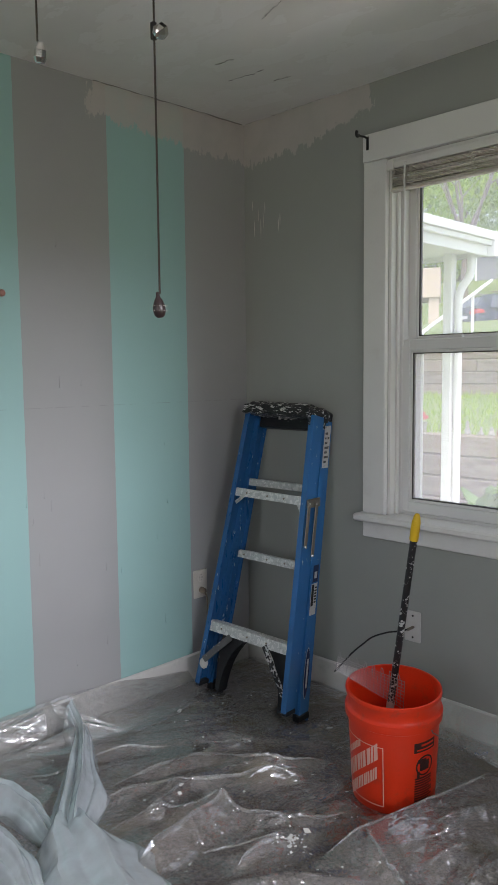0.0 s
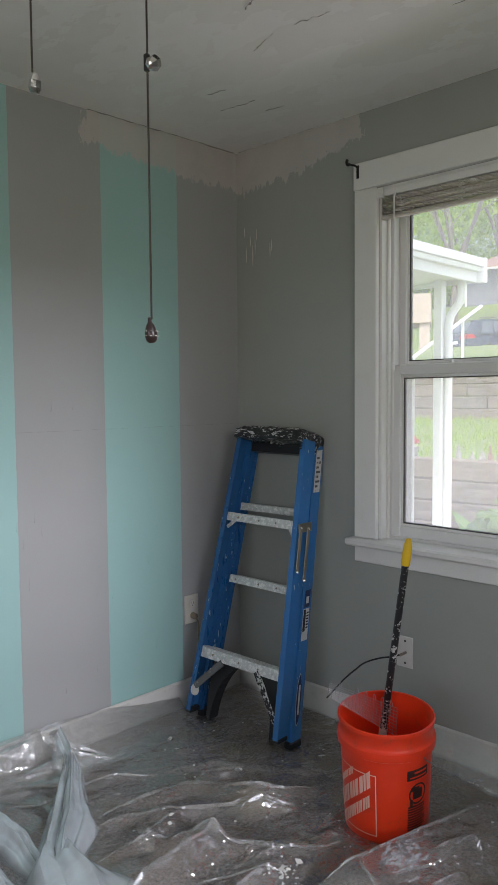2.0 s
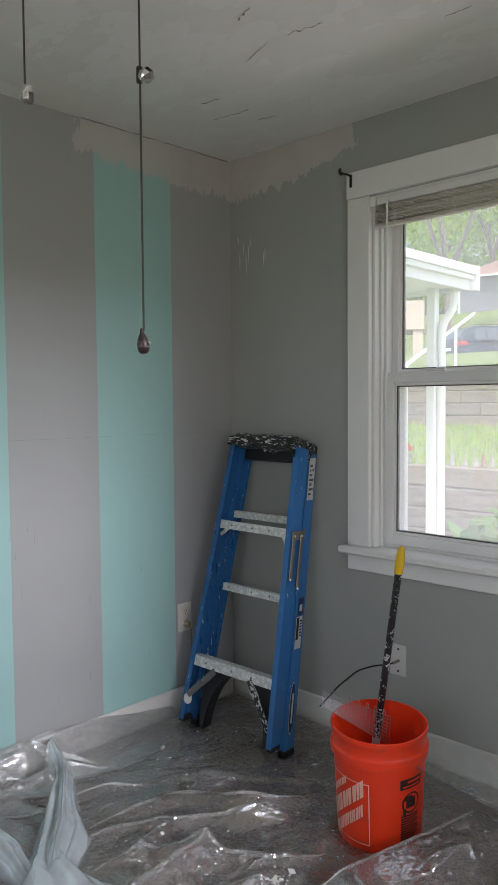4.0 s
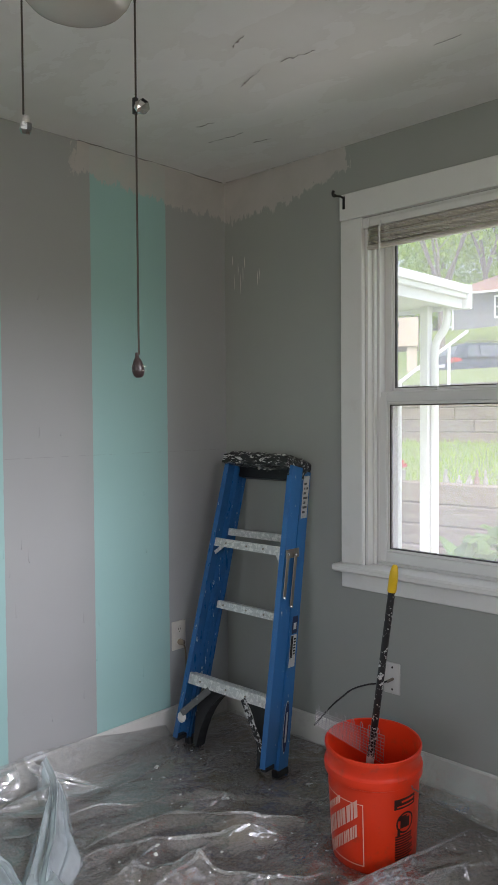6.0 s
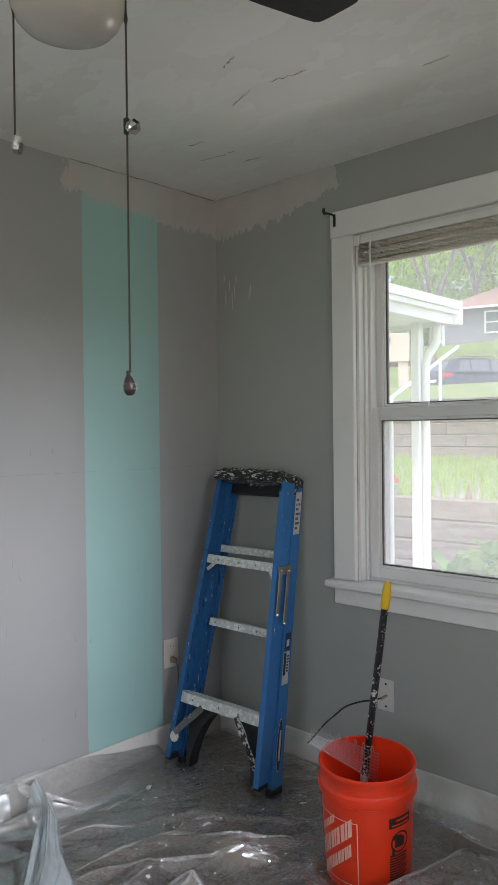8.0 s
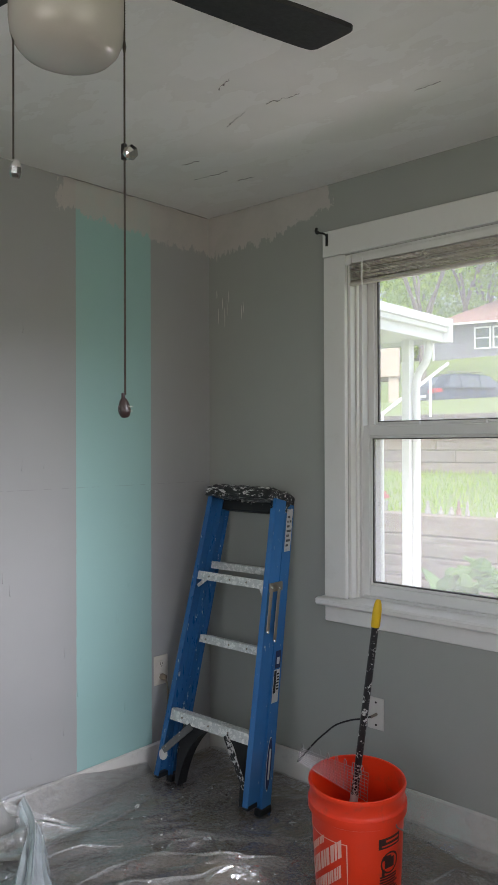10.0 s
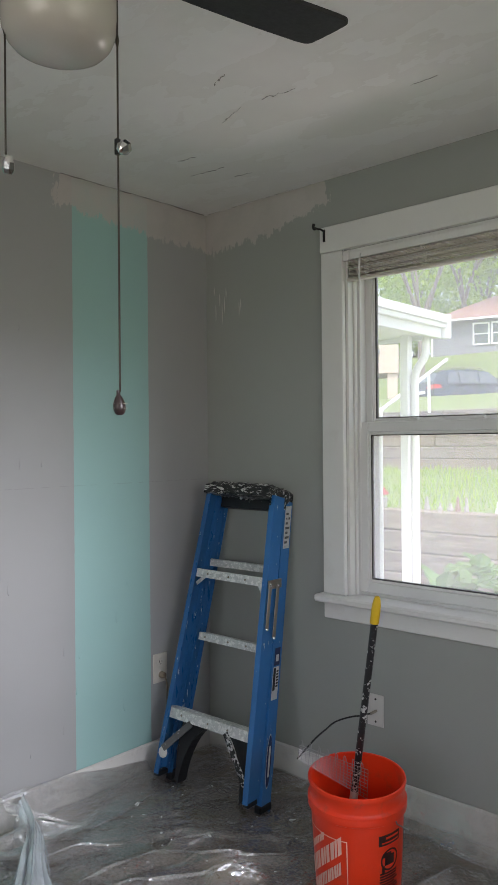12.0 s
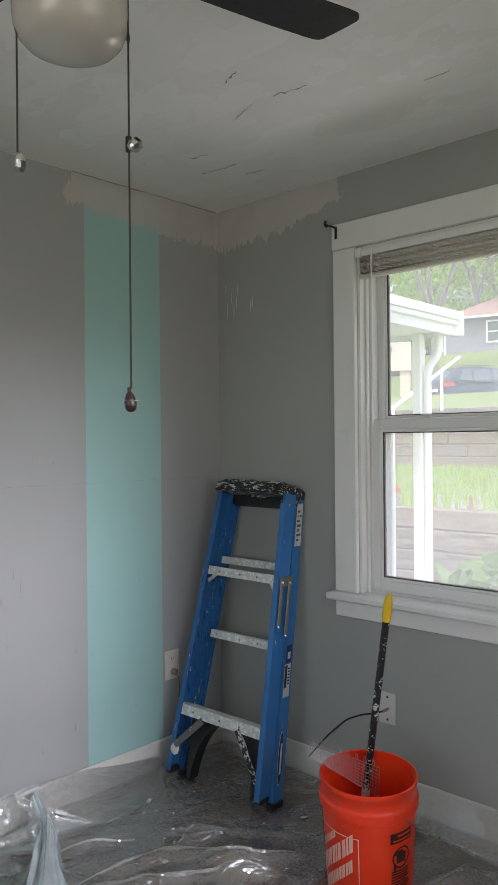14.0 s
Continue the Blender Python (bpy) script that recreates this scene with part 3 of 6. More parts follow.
bpart("headrail", boxes([((WX0 + 0.010, -0.010, 2.118), (WX1 - 0.010, 0.022, 2.146))], 0.002), TRIM, None, "off-white metal headrail")
bpart("bracket", boxes([((WX0 + 0.001, -0.020, 2.112), (WX0 + 0.028, -0.0104, 2.150))], 0.002), TRIM)
rng = random.Random(11)
slat_mesh = None
for k in range(13):
    z = 2.1125 - k * 0.0052
    bm = bmesh.new()
    n = 6
    top = []
    for i in range(n + 1):
        u = i / n - 0.5
        c = 0.0022 * (1 - (2 * u) ** 2)
        top.append([bm.verts.new((s * 0.371, u * 0.027, c)) for s in (-1, 1)] + [bm.verts.new((s * 0.371, u * 0.027, c - 0.0009)) for s in (-1, 1)])
    for a, b in zip(top, top[1:]):
        bm.faces.new((a[0], a[1], b[1], b[0]))
        bm.faces.new((b[2], b[3], a[3], a[2]))
    bm.faces.new((top[0][2], top[0][3], top[0][1], top[0][0]))
    bm.faces.new((top[-1][0], top[-1][1], top[-1][3], top[-1][2]))
    if slat_mesh is None:
        slat_mesh = mesh_of("slat", bm, BLIND)
    else:
        bm.free()
    s = new("slat", slat_mesh)
    s.parent = blind
    s.matrix_basis = pose(0.0, rng.uniform(-0.004, 0.003) - 0.016, z - 2.13, rng.uniform(-3, 20), rng.uniform(-0.25, 0.25), 0)
bpart("bottom_rail", boxes([((WX0 + 0.012, -0.012, 2.032), (WX1 - 0.012, 0.016, 2.044))], 0.004), BLIND, None, "beige bottom rail")
for x in (0.892, 1.136, 1.38):
    bm = bmesh.new()
    pts = []
    for k in range(26):
        pts.append((x + 0.012 * math.sin(k * 1.9) + rng.uniform(-0.006, 0.006), -0.0190 + rng.uniform(-0.003, 0.002), 2.118 - k * 0.0032))
    tube(bm, smooth_line(pts, 3), 0.0011, 5)
    bpart("ladder_cord", bm, CORD, None, "tangled white ladder cord")
bm = bmesh.new()
tube(bm, [(0.862, -0.018, 2.130), (0.862, -0.024, 2.10), (0.860, -0.022, 1.455)], 0.0038, 6)
bpart("tilt_wand", bm, TRIM, None, "clear white plastic tilt wand", True)

# curtain rod bracket on the casing
bm = bmesh.new()
box(bm, (0.690, -0.0275, 2.203), (0.702, -0.0245, 2.253), 0.001)
tube(bm, smooth_line([(0.696, -0.027, 2.246), (0.694, -0.045, 2.250), (0.691, -0.060, 2.249), (0.689, -0.072, 2.250)], 4), 0.0042, 8)
tube(bm, smooth_line([(0.689, -0.072, 2.250), (0.688, -0.080, 2.246), (0.687, -0.085, 2.254), (0.687, -0.082, 2.264)], 4), 0.0062, 8)
single("curtain_rod_bracket", bm, BLACK, "black metal curtain rod bracket screwed to window casing", "bracket", smooth=True)

# unseen window, assumed from the light on the side wall, which its opening shapes
east = thing("window_2", "unseen plain white window added in the wall behind", "window", kind="structure", at=(RX, -1.75, EZ0))
bm = boxes([((RX - 0.02, EY0 - 0.1, EZ0 - 0.1), (RX - 0.001, EY0, EZ1 + 0.1)), ((RX - 0.02, EY1, EZ0 - 0.1), (RX - 0.001, EY1 + 0.1, EZ1 + 0.1)),
            ((RX - 0.02, EY0, EZ1), (RX - 0.001, EY1, EZ1 + 0.1)), ((RX - 0.05, EY0, EZ0 - 0.03), (RX - 0.001, EY1, EZ0)),
            ((RX + 0.05, EY0, (EZ0 + EZ1) / 2 - 0.02), (RX + 0.09, EY1, (EZ0 + EZ1) / 2 + 0.02))], 0.002)
bmesh.ops.translate(bm, vec=-Vector((RX, -1.75, EZ0)), verts=bm.verts)
part("window_frame", bm, TRIM, east)
# unseen window, added to let fill light onto the front wall and ceiling
south = thing("window_3", "unseen plain white window added in the wall behind", "window", kind="structure", at=(2.1, RY, 0.85))
bm = boxes([((-0.75, 0.001, -0.1), (-0.65, 0.02, 1.4)), ((0.65, 0.001, -0.1), (0.75, 0.02, 1.4)), ((-0.65, 0.001, 1.3), (0.65, 0.02, 1.4)), ((-0.65, 0.001, -0.03), (0.65, 0.05, 0.0)),
            ((-0.65, -0.09, 0.63), (0.65, -0.05, 0.67))], 0.002)
part("window_frame", bm, TRIM, south)

# wooden peg at the wall
bm = bmesh.new()
revolve(bm, [(0.0, 0.03), (0.008, 0.03), (0.0125, 0.024), (0.0125, 0.016), (0.007, 0.009), (0.007, 0.0), (0.0, 0.0)], 16,
        axes((0.0, -1.205, 1.639), (0, 1, 0), (1, 0, 0)))
single("wall_peg", bm, KNOBWOOD, "small round brown wooden wall peg", "peg", smooth=True)

# ---------------------------------------------------------------- outlets

outlet = thing("wall_outlet", "ivory duplex outlet with a tan cord plugged in", "outlet", at=(0, -0.308, 0.425))


def opart(name, bm, material, label=""):
    bmesh.ops.translate(bm, vec=-Vector((0, -0.308, 0.425)), verts=bm.verts)
    return part(name, bm, material, outlet, label, True)


opart("cover_plate", boxes([((0.0, -0.348, 0.363), (0.006, -0.268, 0.489))], 0.0025), SOCKET)
for zc in (0.452, 0.398):
    bm = bmesh.new()
    revolve(bm, [(0.0, 0.0085), (0.015, 0.0085), (0.0165, 0.0070), (0.0165, 0.0)], 20, axes((0, -0.308, zc), (0, 1, 0), (1, 0, 0)))
    opart("receptacle", bm, SOCKET)
    opart("slot", boxes([((0.0084, -0.3155, zc - 0.002), (0.0088, -0.3135, zc + 0.008)), ((0.0084, -0.3025, zc - 0.002), (0.0088, -0.3005, zc + 0.007)),
                         ((0.0084, -0.3095, zc - 0.011), (0.0088, -0.3055, zc - 0.007))]), DARK)
bm = bmesh.new()
tube(bm, [(0.008, -0.308, 0.398), (0.014, -0.308, 0.398), (0.030, -0.308, 0.397), (0.036, -0.308, 0.39)], [0.013, 0.0145, 0.013, 0.006], 10)
tube(bm, smooth_line([(0.034, -0.308, 0.392), (0.045, -0.306, 0.365), (0.042, -0.303, 0.30), (0.03, -0.300, 0.22), (0.026, -0.297, 0.13), (0.03, -0.28, 0.03), (0.06, -0.2, 0.012)], 5), 0.0033, 8)
opart("plug_and_cord", bm, TAN_CORD, "tan plug with flat cord")

plate = thing("cable_plate", "white blank wall plate with a black coaxial cable", "wall plate", at=(0.904, 0, 0.367))


def cpart(name, bm, material, label=""):
    bmesh.ops.translate(bm, vec=-Vector((0.904, 0, 0.367)), verts=bm.verts)
    return part(name, bm, material, plate, label, True)


cpart("cover_plate", boxes([((0.868, -0.006, 0.306), (0.940, 0.0, 0.428))], 0.0025), WHITE_PLATE)
for z in (0.410, 0.324):
    bm = bmesh.new()
    revolve(bm, [(0.0, 0.0085), (0.004, 0.008), (0.0045, 0.005)], 10, axes((0.906, 0, z), (1, 0, 0), (0, -1, 0)))
    cpart("screw", bm, DARK)
bm = bmesh.new()
tube(bm, [(0.909, -0.004, 0.366), (0.903, -0.018, 0.362), (0.897, -0.03, 0.358)], 0.0055, 8)
cpart("connector", bm, STEEL)
bm = bmesh.new()
tube(bm, smooth_line([(0.899, -0.026, 0.360), (0.875, -0.05, 0.352), (0.83, -0.065, 0.340), (0.77, -0.08, 0.311), (0.735, -0.10, 0.277), (0.704, -0.12, 0.243), (0.665, -0.13, 0.195), (0.627, -0.14, 0.147)], 5), 0.0033, 8)
cpart("coaxial_cable", bm, RUBBER, "stiff black coaxial cable")

# ---------------------------------------------------------------- step ladder

ladder = thing("step_ladder", "folded blue fibreglass step ladder splashed with white paint", "ladder", at=(0.36, -0.38, 0.0))
LO = Vector((0.36, -0.38, 0.0))


def lpart(name, bm, material, parent=None, label="", smooth=False):
    bmesh.ops.translate(bm, vec=-LO, verts=bm.verts)
    return part(name, bm, material, parent or ladder, label, smooth)


def channel(bm, p0, p1, inward, out, w, d, t=0.004):
    """A C-shaped rail from p0 to p1 (the outer front edge): its web is d deep towards 'out' reversed, flanges w wide go inward."""
    p0, p1 = Vector(p0), Vector(p1)
    u = (p1 - p0).normalized()
    i = (Vector(inward) - u * Vector(inward).dot(u)).normalized()
    o = Vector(out)
    o = (o - u * o.dot(u) - i * o.dot(i)).normalized()
    sec = [(0, 0), (w, 0), (w, -t), (t, -t), (t, -d + t), (w, -d + t), (w, -d), (0, -d)]
    rings = [[bm.verts.new(p + i * a + o * b) for a, b in sec] for p in (p0, p1)]
    n = len(sec)
    for k in range(n):
        bm.faces.new((rings[0][k], rings[0][(k + 1) % n], rings[1][(k + 1) % n], rings[1][k]))
    for r in rings:
        bm.faces.new((r[0], r[1], r[2], r[3]))
        bm.faces.new((r[0], r[3], r[4], r[7]))
        bm.faces.new((r[4], r[5], r[6], r[7]))
    bmesh.ops.recalc_face_normals(bm, faces=bm.faces)


FL0, FL1 = Vector((0.110, -0.441, 0.046)), Vector((0.128, -0.135, 1.185))
FR0, FR1 = Vector((0.604, -0.412, 0.052)), Vector((0.512, -0.128, 1.185))
RL0, RL1 = Vector((0.118, -0.375, 0.012)), Vector((0.134, -0.075, 1.16))
RR0, RR1 = Vector((0.619, -0.353, 0.012)), Vector((0.508, -0.060, 1.16))
OUT = (0, -1, 0.27)
for name, a, b, s, m, d in (("front_rail", FL0, FL1, 1, BLUE_SHADED, 0.066), ("front_rail", FR0, FR1, -1, BLUE_LIT, 0.066)):
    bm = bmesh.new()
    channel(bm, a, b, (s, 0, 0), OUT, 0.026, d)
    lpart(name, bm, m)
for a, b, s, m in ((RL0, RL1, 1, BLUE_SHADED), (RR0, RR1, -1, BLUE_LIT)):
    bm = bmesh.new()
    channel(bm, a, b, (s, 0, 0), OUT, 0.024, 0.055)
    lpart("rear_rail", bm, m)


def on(a, b, z):
    return a + (b - a) * ((z - a.z) / (b.z - a.z))


def step(z, depth, height, label="", name="step", back=0.0, inset=0.006):
    l, r = on(FL0, FL1, z), on(FR0, FR1, z)
    x = (r - l).normalized()
    m = axes(l, x, (0.0, 0.26, 1.0))
    w = (r - l).length
    bm = bmesh.new()
    top = []
    for k in range(7):
        y = 0.010 + k * (depth - 0.016) / 7
        top += [(y, 0.0), (y + 0.002, 0.002), (y + 0.005, 0.002), (y + 0.007, 0.0)]
    sec = [(0.004, -height), (0.004, 0.0)] + top + [(depth, 0.0), (depth, -height * 0.8), (depth - 0.003, -height * 0.8), (depth - 0.003, -0.004), (0.007, -0.004), (0.007, -height)]
    rings = [[bm.verts.new(m @ Vector((u, y + back, z))) for y, z in sec] for u in (inset, w - 0.006)]
    for k in range(len(sec)):
        bm.faces.new((rings[0][k], rings[0][(k + 1) % len(sec)], rings[1][(k + 1) % len(sec)], rings[1][k]))
    bm.faces.new(rings[0])
    bm.faces.new(rings[1][::-1])
    bmesh.ops.recalc_face_normals(bm, faces=bm.faces)
    s = lpart(name, bm, ALU, None, label)
    for u in (0.09, w * 0.5, w * 0.72):
        bm = bmesh.new()
        revolve(bm, [(0.0, 0.003), (0.003, 0.0025), (0.0045, 0.0)], 10, m @ pose(u, 0.004 + back, -height * 0.5, 90, 0, 0))
        lpart("rivet", bm, STEEL, s)
    return s


step(0.303, 0.078, 0.040, "paint-spotted aluminium step")
step(0.608, 0.078, 0.030, "paint-spotted aluminium step", back=0.055, inset=0.055)
step(0.862, 0.076, 0.034, "paint-spotted aluminium step")
# rear bars
for z, h in ((0.893, 0.030),):
    l, r = on(RL0, RL1, z), on(RR0, RR1, z)
    bm = bmesh.new()
    box(bm, (0.004, 0.0, -h), ((r - l).length - 0.004, 0.018, 0.0), 0.0015, axes(l, r - l, (0, 0, 1)))
    lpart("rear_bar", bm, ALU, None, "aluminium cross bar")
# diagonal braces under the third step
for a, b in (((0.158, -0.205, 0.815), (0.195, -0.20, 0.838)), ((0.478, -0.196, 0.838), (0.512, -0.205, 0.79)),
             ((0.140, -0.215, 0.795), (0.185, -0.195, 0.835))):
    bm = bmesh.new()
    d = Vector(b) - Vector(a)
    box(bm, (-0.008, -0.0015, 0.0), (0.008, 0.0015, d.length), 0.0005, axes(a, (0, -1, 0.2), d) @ pose(0, 0, 0, 0, 0, 90))
    lpart("step_brace", bm, ALU)

# foot braces: black moulded arches from the bottom step down to the rails


def arch(sign, p_top, p_foot, thick):
    bm = bmesh.new()
    a, b = Vector(p_top), Vector(p_foot)
    inner, outer = [], []
    for k in range(11):
        t = k / 10
        x = a.x + (b.x - a.x) * math.sin(t * math.pi / 2)
        z = b.z + (a.z - b.z) * math.cos(t * math.pi / 2)
        y = a.y + (b.y - a.y) * (1 - z / a.z)
        inner.append(Vector((x, y, z)))
        wide = 0.018 + 0.05 * (1 - abs(2 * t - 0.9))
        outer.append(Vector((x + sign * max(wide, 0.018) * 0.9, y, min(z + max(wide, 0.018), a.z + 0.005))))
    back = Vector((0, thick, 0))
    ring = inner + outer[::-1]
    f = [bm.verts.new(v) for v in ring]
    g = [bm.verts.new(v + back) for v in ring]
    n = len(ring)
    for k in range(10):
        bm.faces.new((f[k], f[k + 1], f[n - 2 - k], f[n - 1 - k]))
        bm.faces.new((g[n - 1 - k], g[n - 2 - k], g[k + 1], g[k]))
    for k in range(n):
        bm.faces.new((f[k], g[k], g[(k + 1) % n], f[(k + 1) % n]))
    bmesh.ops.recalc_face_normals(bm, faces=bm.faces)
    return bm


lpart("foot_brace", arch(-1, (0.365, -0.335, 0.258), (0.205, -0.40, 0.012), 0.05), CAP_DARK, None, "black moulded foot brace")
lpart("foot_brace", arch(1, (0.405, -0.335, 0.258), (0.530, -0.385, 0.02), 0.045), CAP_DARK, None, "black moulded foot brace")
bm = bmesh.new()
a, b = Vector((0.150, -0.425, 0.150)), Vector((0.262, -0.372, 0.262))
box(bm, (-0.014, -0.002, 0), (0.014, 0.002, (b - a).length), 0.0008, axes(a, (1, 0, -1), b - a))
lpart("knee_brace", bm, DULL, None, "scuffed grey metal knee brace")
bm = bmesh.new()
a, b = Vector((0.572, -0.385, 0.095)), Vector((0.445, -0.362, 0.268))
box(bm, (-0.014, -0.002, 0), (0.014, 0.002, (b - a).length), 0.0008, axes(a, (1, 0, 1), b - a))
lpart("knee_brace", bm, SPLATTER, None, "black knee brace splattered with white paint")
bm = bmesh.new()
revolve(bm, [(0.0, 0.006), (0.016, 0.005), (0.022, 0.002), (0.024, 0.0)], 9, axes((0.150, -0.424, 0.135), (1, 0, 0), (0.1, -1, 0.27)))
lpart("paint_blob", bm, PRIMER, None, "dried white paint over a rivet")
# rubber feet
for p, n in ((RL0, 1), (RR0, -1)):
    bm = bmesh.new()
    lo = (p.x - (0.002 if n > 0 else 0.032), p.y - 0.006, 0.0)
    box(bm, lo, (lo[0] + 0.034, p.y + 0.064, 0.030), 0.005)
    lpart("rubber_foot", bm, CAP_DARK, None, "black rubber foot")
for p, n in ((FL0, 1), (FR0, -1)):
    bm = bmesh.new()
    lo = (p.x - (0.001 if n > 0 else 0.026), p.y + 0.002, p.z - 0.014)
    box(bm, lo, (lo[0] + 0.027, p.y + 0.058, p.z + 0.006), 0.003)
    lpart("end_cap", bm, CAP_DARK)

# moulded top with a crust of dried paint and tape
rng = random.Random(3)
capm = axes((0.316, -0.078, 1.185), (1, 0.012, 0.0), (0.0, 0.27, 1.0))
bm = bmesh.new()
n, mm = 44, 16
grid = []
for j in range(mm + 1):
    row = []
    for i in range(n + 1):
        u, v = i / n * 2 - 1, j / mm * 2 - 1
        x, y = u * (0.190 - 0.010 * (v < 0)), v * 0.076
        edge = max(abs(u) ** 8, abs(v) ** 6)
        z = 0.034 - 0.020 * edge + 0.010 * noise.noise(Vector((x * 45, y * 45, 0.3))) + 0.005 * noise.noise(Vector((x * 120, y * 120, 4.3)))
        row.append(bm.verts.new((x + 0.004 * noise.noise(Vector((x * 60, y * 60, 9))), y, z)))
    grid.append(row)
for a, b in zip(grid, grid[1:]):
    for i in range(n):
        bm.faces.new((a[i], a[i + 1], b[i + 1], b[i]))
rim = grid[0] + [r[-1] for r in grid[1:]] + grid[-1][-2::-1] + [r[0] for r in grid[-2:0:-1]]
low = []
for v in rim:
    c = v.co
    low.append(bm.verts.new((c.x * 1.015 + 0.003 * noise.noise(c * 70), c.y * 1.04 + 0.004 * noise.noise(c * 90), -0.020 - 0.040 * (c.x > 0.150) * (c.y > -0.06) - 0.010 * noise.noise(c * 40))))
for k in range(len(rim)):
    bm.faces.new((rim[k], low[k], low[(k + 1) % len(rim)], rim[(k + 1) % len(rim)]))
bm.faces.new(low)
bmesh.ops.recalc_face_normals(bm, faces=bm.faces)
bmesh.ops.transform(bm, matrix=capm, verts=bm.verts)
lpart("ladder_top", bm, CAP, None, "black ladder top crusted with white paint", True)
bm = bmesh.new()
box(bm, (-0.165, 0.02, -0.064), (0.165, 0.068, -0.004), 0.004, capm)
lpart("top_shell", bm, CAP_DARK, None, "black plastic underside of the ladder top")
bm = bmesh.new()
for k in range(9):
    box(bm, (-0.05 + k * 0.011, 0.012, -0.028 + 0.004 * (k % 3)), (-0.040 + k * 0.011, 0.018, -0.012 + 0.003 * (k % 2)), 0.001, capm)
lpart("paint_crust", bm, PRIMER)


def side_point(a, b, z, back):
    """A point on the outer side of the right rail pair."""
    p = on(a, b, z)
    return p + Vector((0.0015, back, 0))


# hinged spreader on the outer side
sa = side_point(FR0, FR1, 0.832, 0.012)
spreader = lpart("spreader_plate", boxes([((sa.x, sa.y - 0.008, sa.z - 0.016), (sa.x + 0.007, sa.y + 0.072, sa.z + 0.020))], 0.002), STEEL, None, "worn steel spreader plate")
for back, z0, z1 in ((0.010, 0.835, 0.668), (0.058, 0.828, 0.628)):
    p, q = side_point(FR0, FR1, z0, back), side_point(FR0, FR1, z1, back)
    bm = bmesh.new()
    d = q - p
    box(bm, (-0.0085, -0.002, -0.006), (0.0085, 0.002, d.length), 0.001, axes(p + Vector((0.010, 0, 0)), (0, 1, 0), d))
    arm = lpart("spreader_arm", bm, STEEL, None, "bare steel spreader arm")
    for c in (p, q):
        bm = bmesh.new()
        revolve(bm, [(0.0, 0.004), (0.004, 0.0035), (0.006, 0.0)], 10, axes(c + Vector((0.012, 0, 0)), (0, 1, 0), (1, 0, 0)))
        lpart("rivet", bm, CHROME, arm)
bm = bmesh.new()
p, q = on(FL0, FL1, 0.84) + Vector((-0.012, 0.02, 0)), on(FL0, FL1, 0.70) + Vector((-0.010, 0.03, 0))
tube(bm, [p, (p + q) / 2 + Vector((-0.006, 0, 0)), q], [0.007, 0.006, 0.005], 8)
lpart("spreader_arm", bm, STEEL)

# stickers on the side and front of the rails


def sticker(z0, z1, back0, back1, material, lift, a=RR0, b=RR1, label="", shape="box", parent=None):
    bm = bmesh.new()
    ps = [side_point(a, b, z, k) + Vector((lift, 0, 0)) for z, k in ((z0, back0), (z0, back1), (z1, back1), (z1, back0))]
    if shape == "oval":
        c = sum(ps, Vector()) / 4
        e1, e2 = (ps[1] - ps[0]) / 2, (ps[3] - ps[0]) / 2
        ring = [c + e1 * math.cos(t) + e2 * math.sin(t) for t in (2 * math.pi * k / 24 for k in range(24))]
    else:
        ring = ps
    f = [bm.verts.new(p) for p in ring]
    g = [bm.verts.new(p + Vector((0.0006, 0, 0))) for p in ring]
    bm.faces.new(g)
    for k in range(len(f)):
        bm.faces.new((f[k], f[(k + 1) % len(f)], g[(k + 1) % len(g)], g[k]))
    bmesh.ops.recalc_face_normals(bm, faces=bm.faces)
    return lpart("label" if parent is None else "print", bm, material, parent, label)


s = sticker(0.965, 1.135, 0.008, 0.046, PAPER, 0.0012, label="torn grey paper label")
for k in range(7):
    sticker(0.985 + k * 0.019, 0.994 + k * 0.019, 0.014, 0.030 + 0.010 * (k % 2), DULL, 0.002, parent=s)
s = sticker(0.520, 0.585, 0.010, 0.042, NAVY, 0.0012, label="small blue pictogram label")
sticker(0.535, 0.56, 0.018, 0.034, PAPER, 0.002, parent=s)
s = sticker(0.395, 0.515, 0.006, 0.042, PAPER, 0.0012, label="white safety label with tiny print")
sticker(0.43, 0.512, 0.008, 0.022, INK, 0.002, parent=s)
for k in range(6):
    sticker(0.44 + k * 0.011, 0.446 + k * 0.011, 0.026, 0.039, INK, 0.002, parent=s)
s = sticker(0.085, 0.275, 0.006, 0.034, PAPER, 0.0012, label="oval navy maker's badge with pale bars", shape="oval")
sticker(0.089, 0.271, 0.007, 0.033, NAVY, 0.002, shape="oval", parent=s)
sticker(0.125, 0.232, 0.016, 0.025, PAPER, 0.003, parent=s)

# ---------------------------------------------------------------- bucket

bucket = thing("bucket", "orange five-gallon plastic bucket with pale square print", "bucket", at=(1.150, -0.497, 0.0))
bucket.matrix_world = Matrix.Translation((1.150, -0.497, 0.0)) @ axes((0, 0, 0), (1, 0, 0), (0.012, -0.022, 0.365))
BH, RB, RT = 0.368, 0.131, 0.1475


def radius(z):
    return RB + (RT - RB) * z / BH


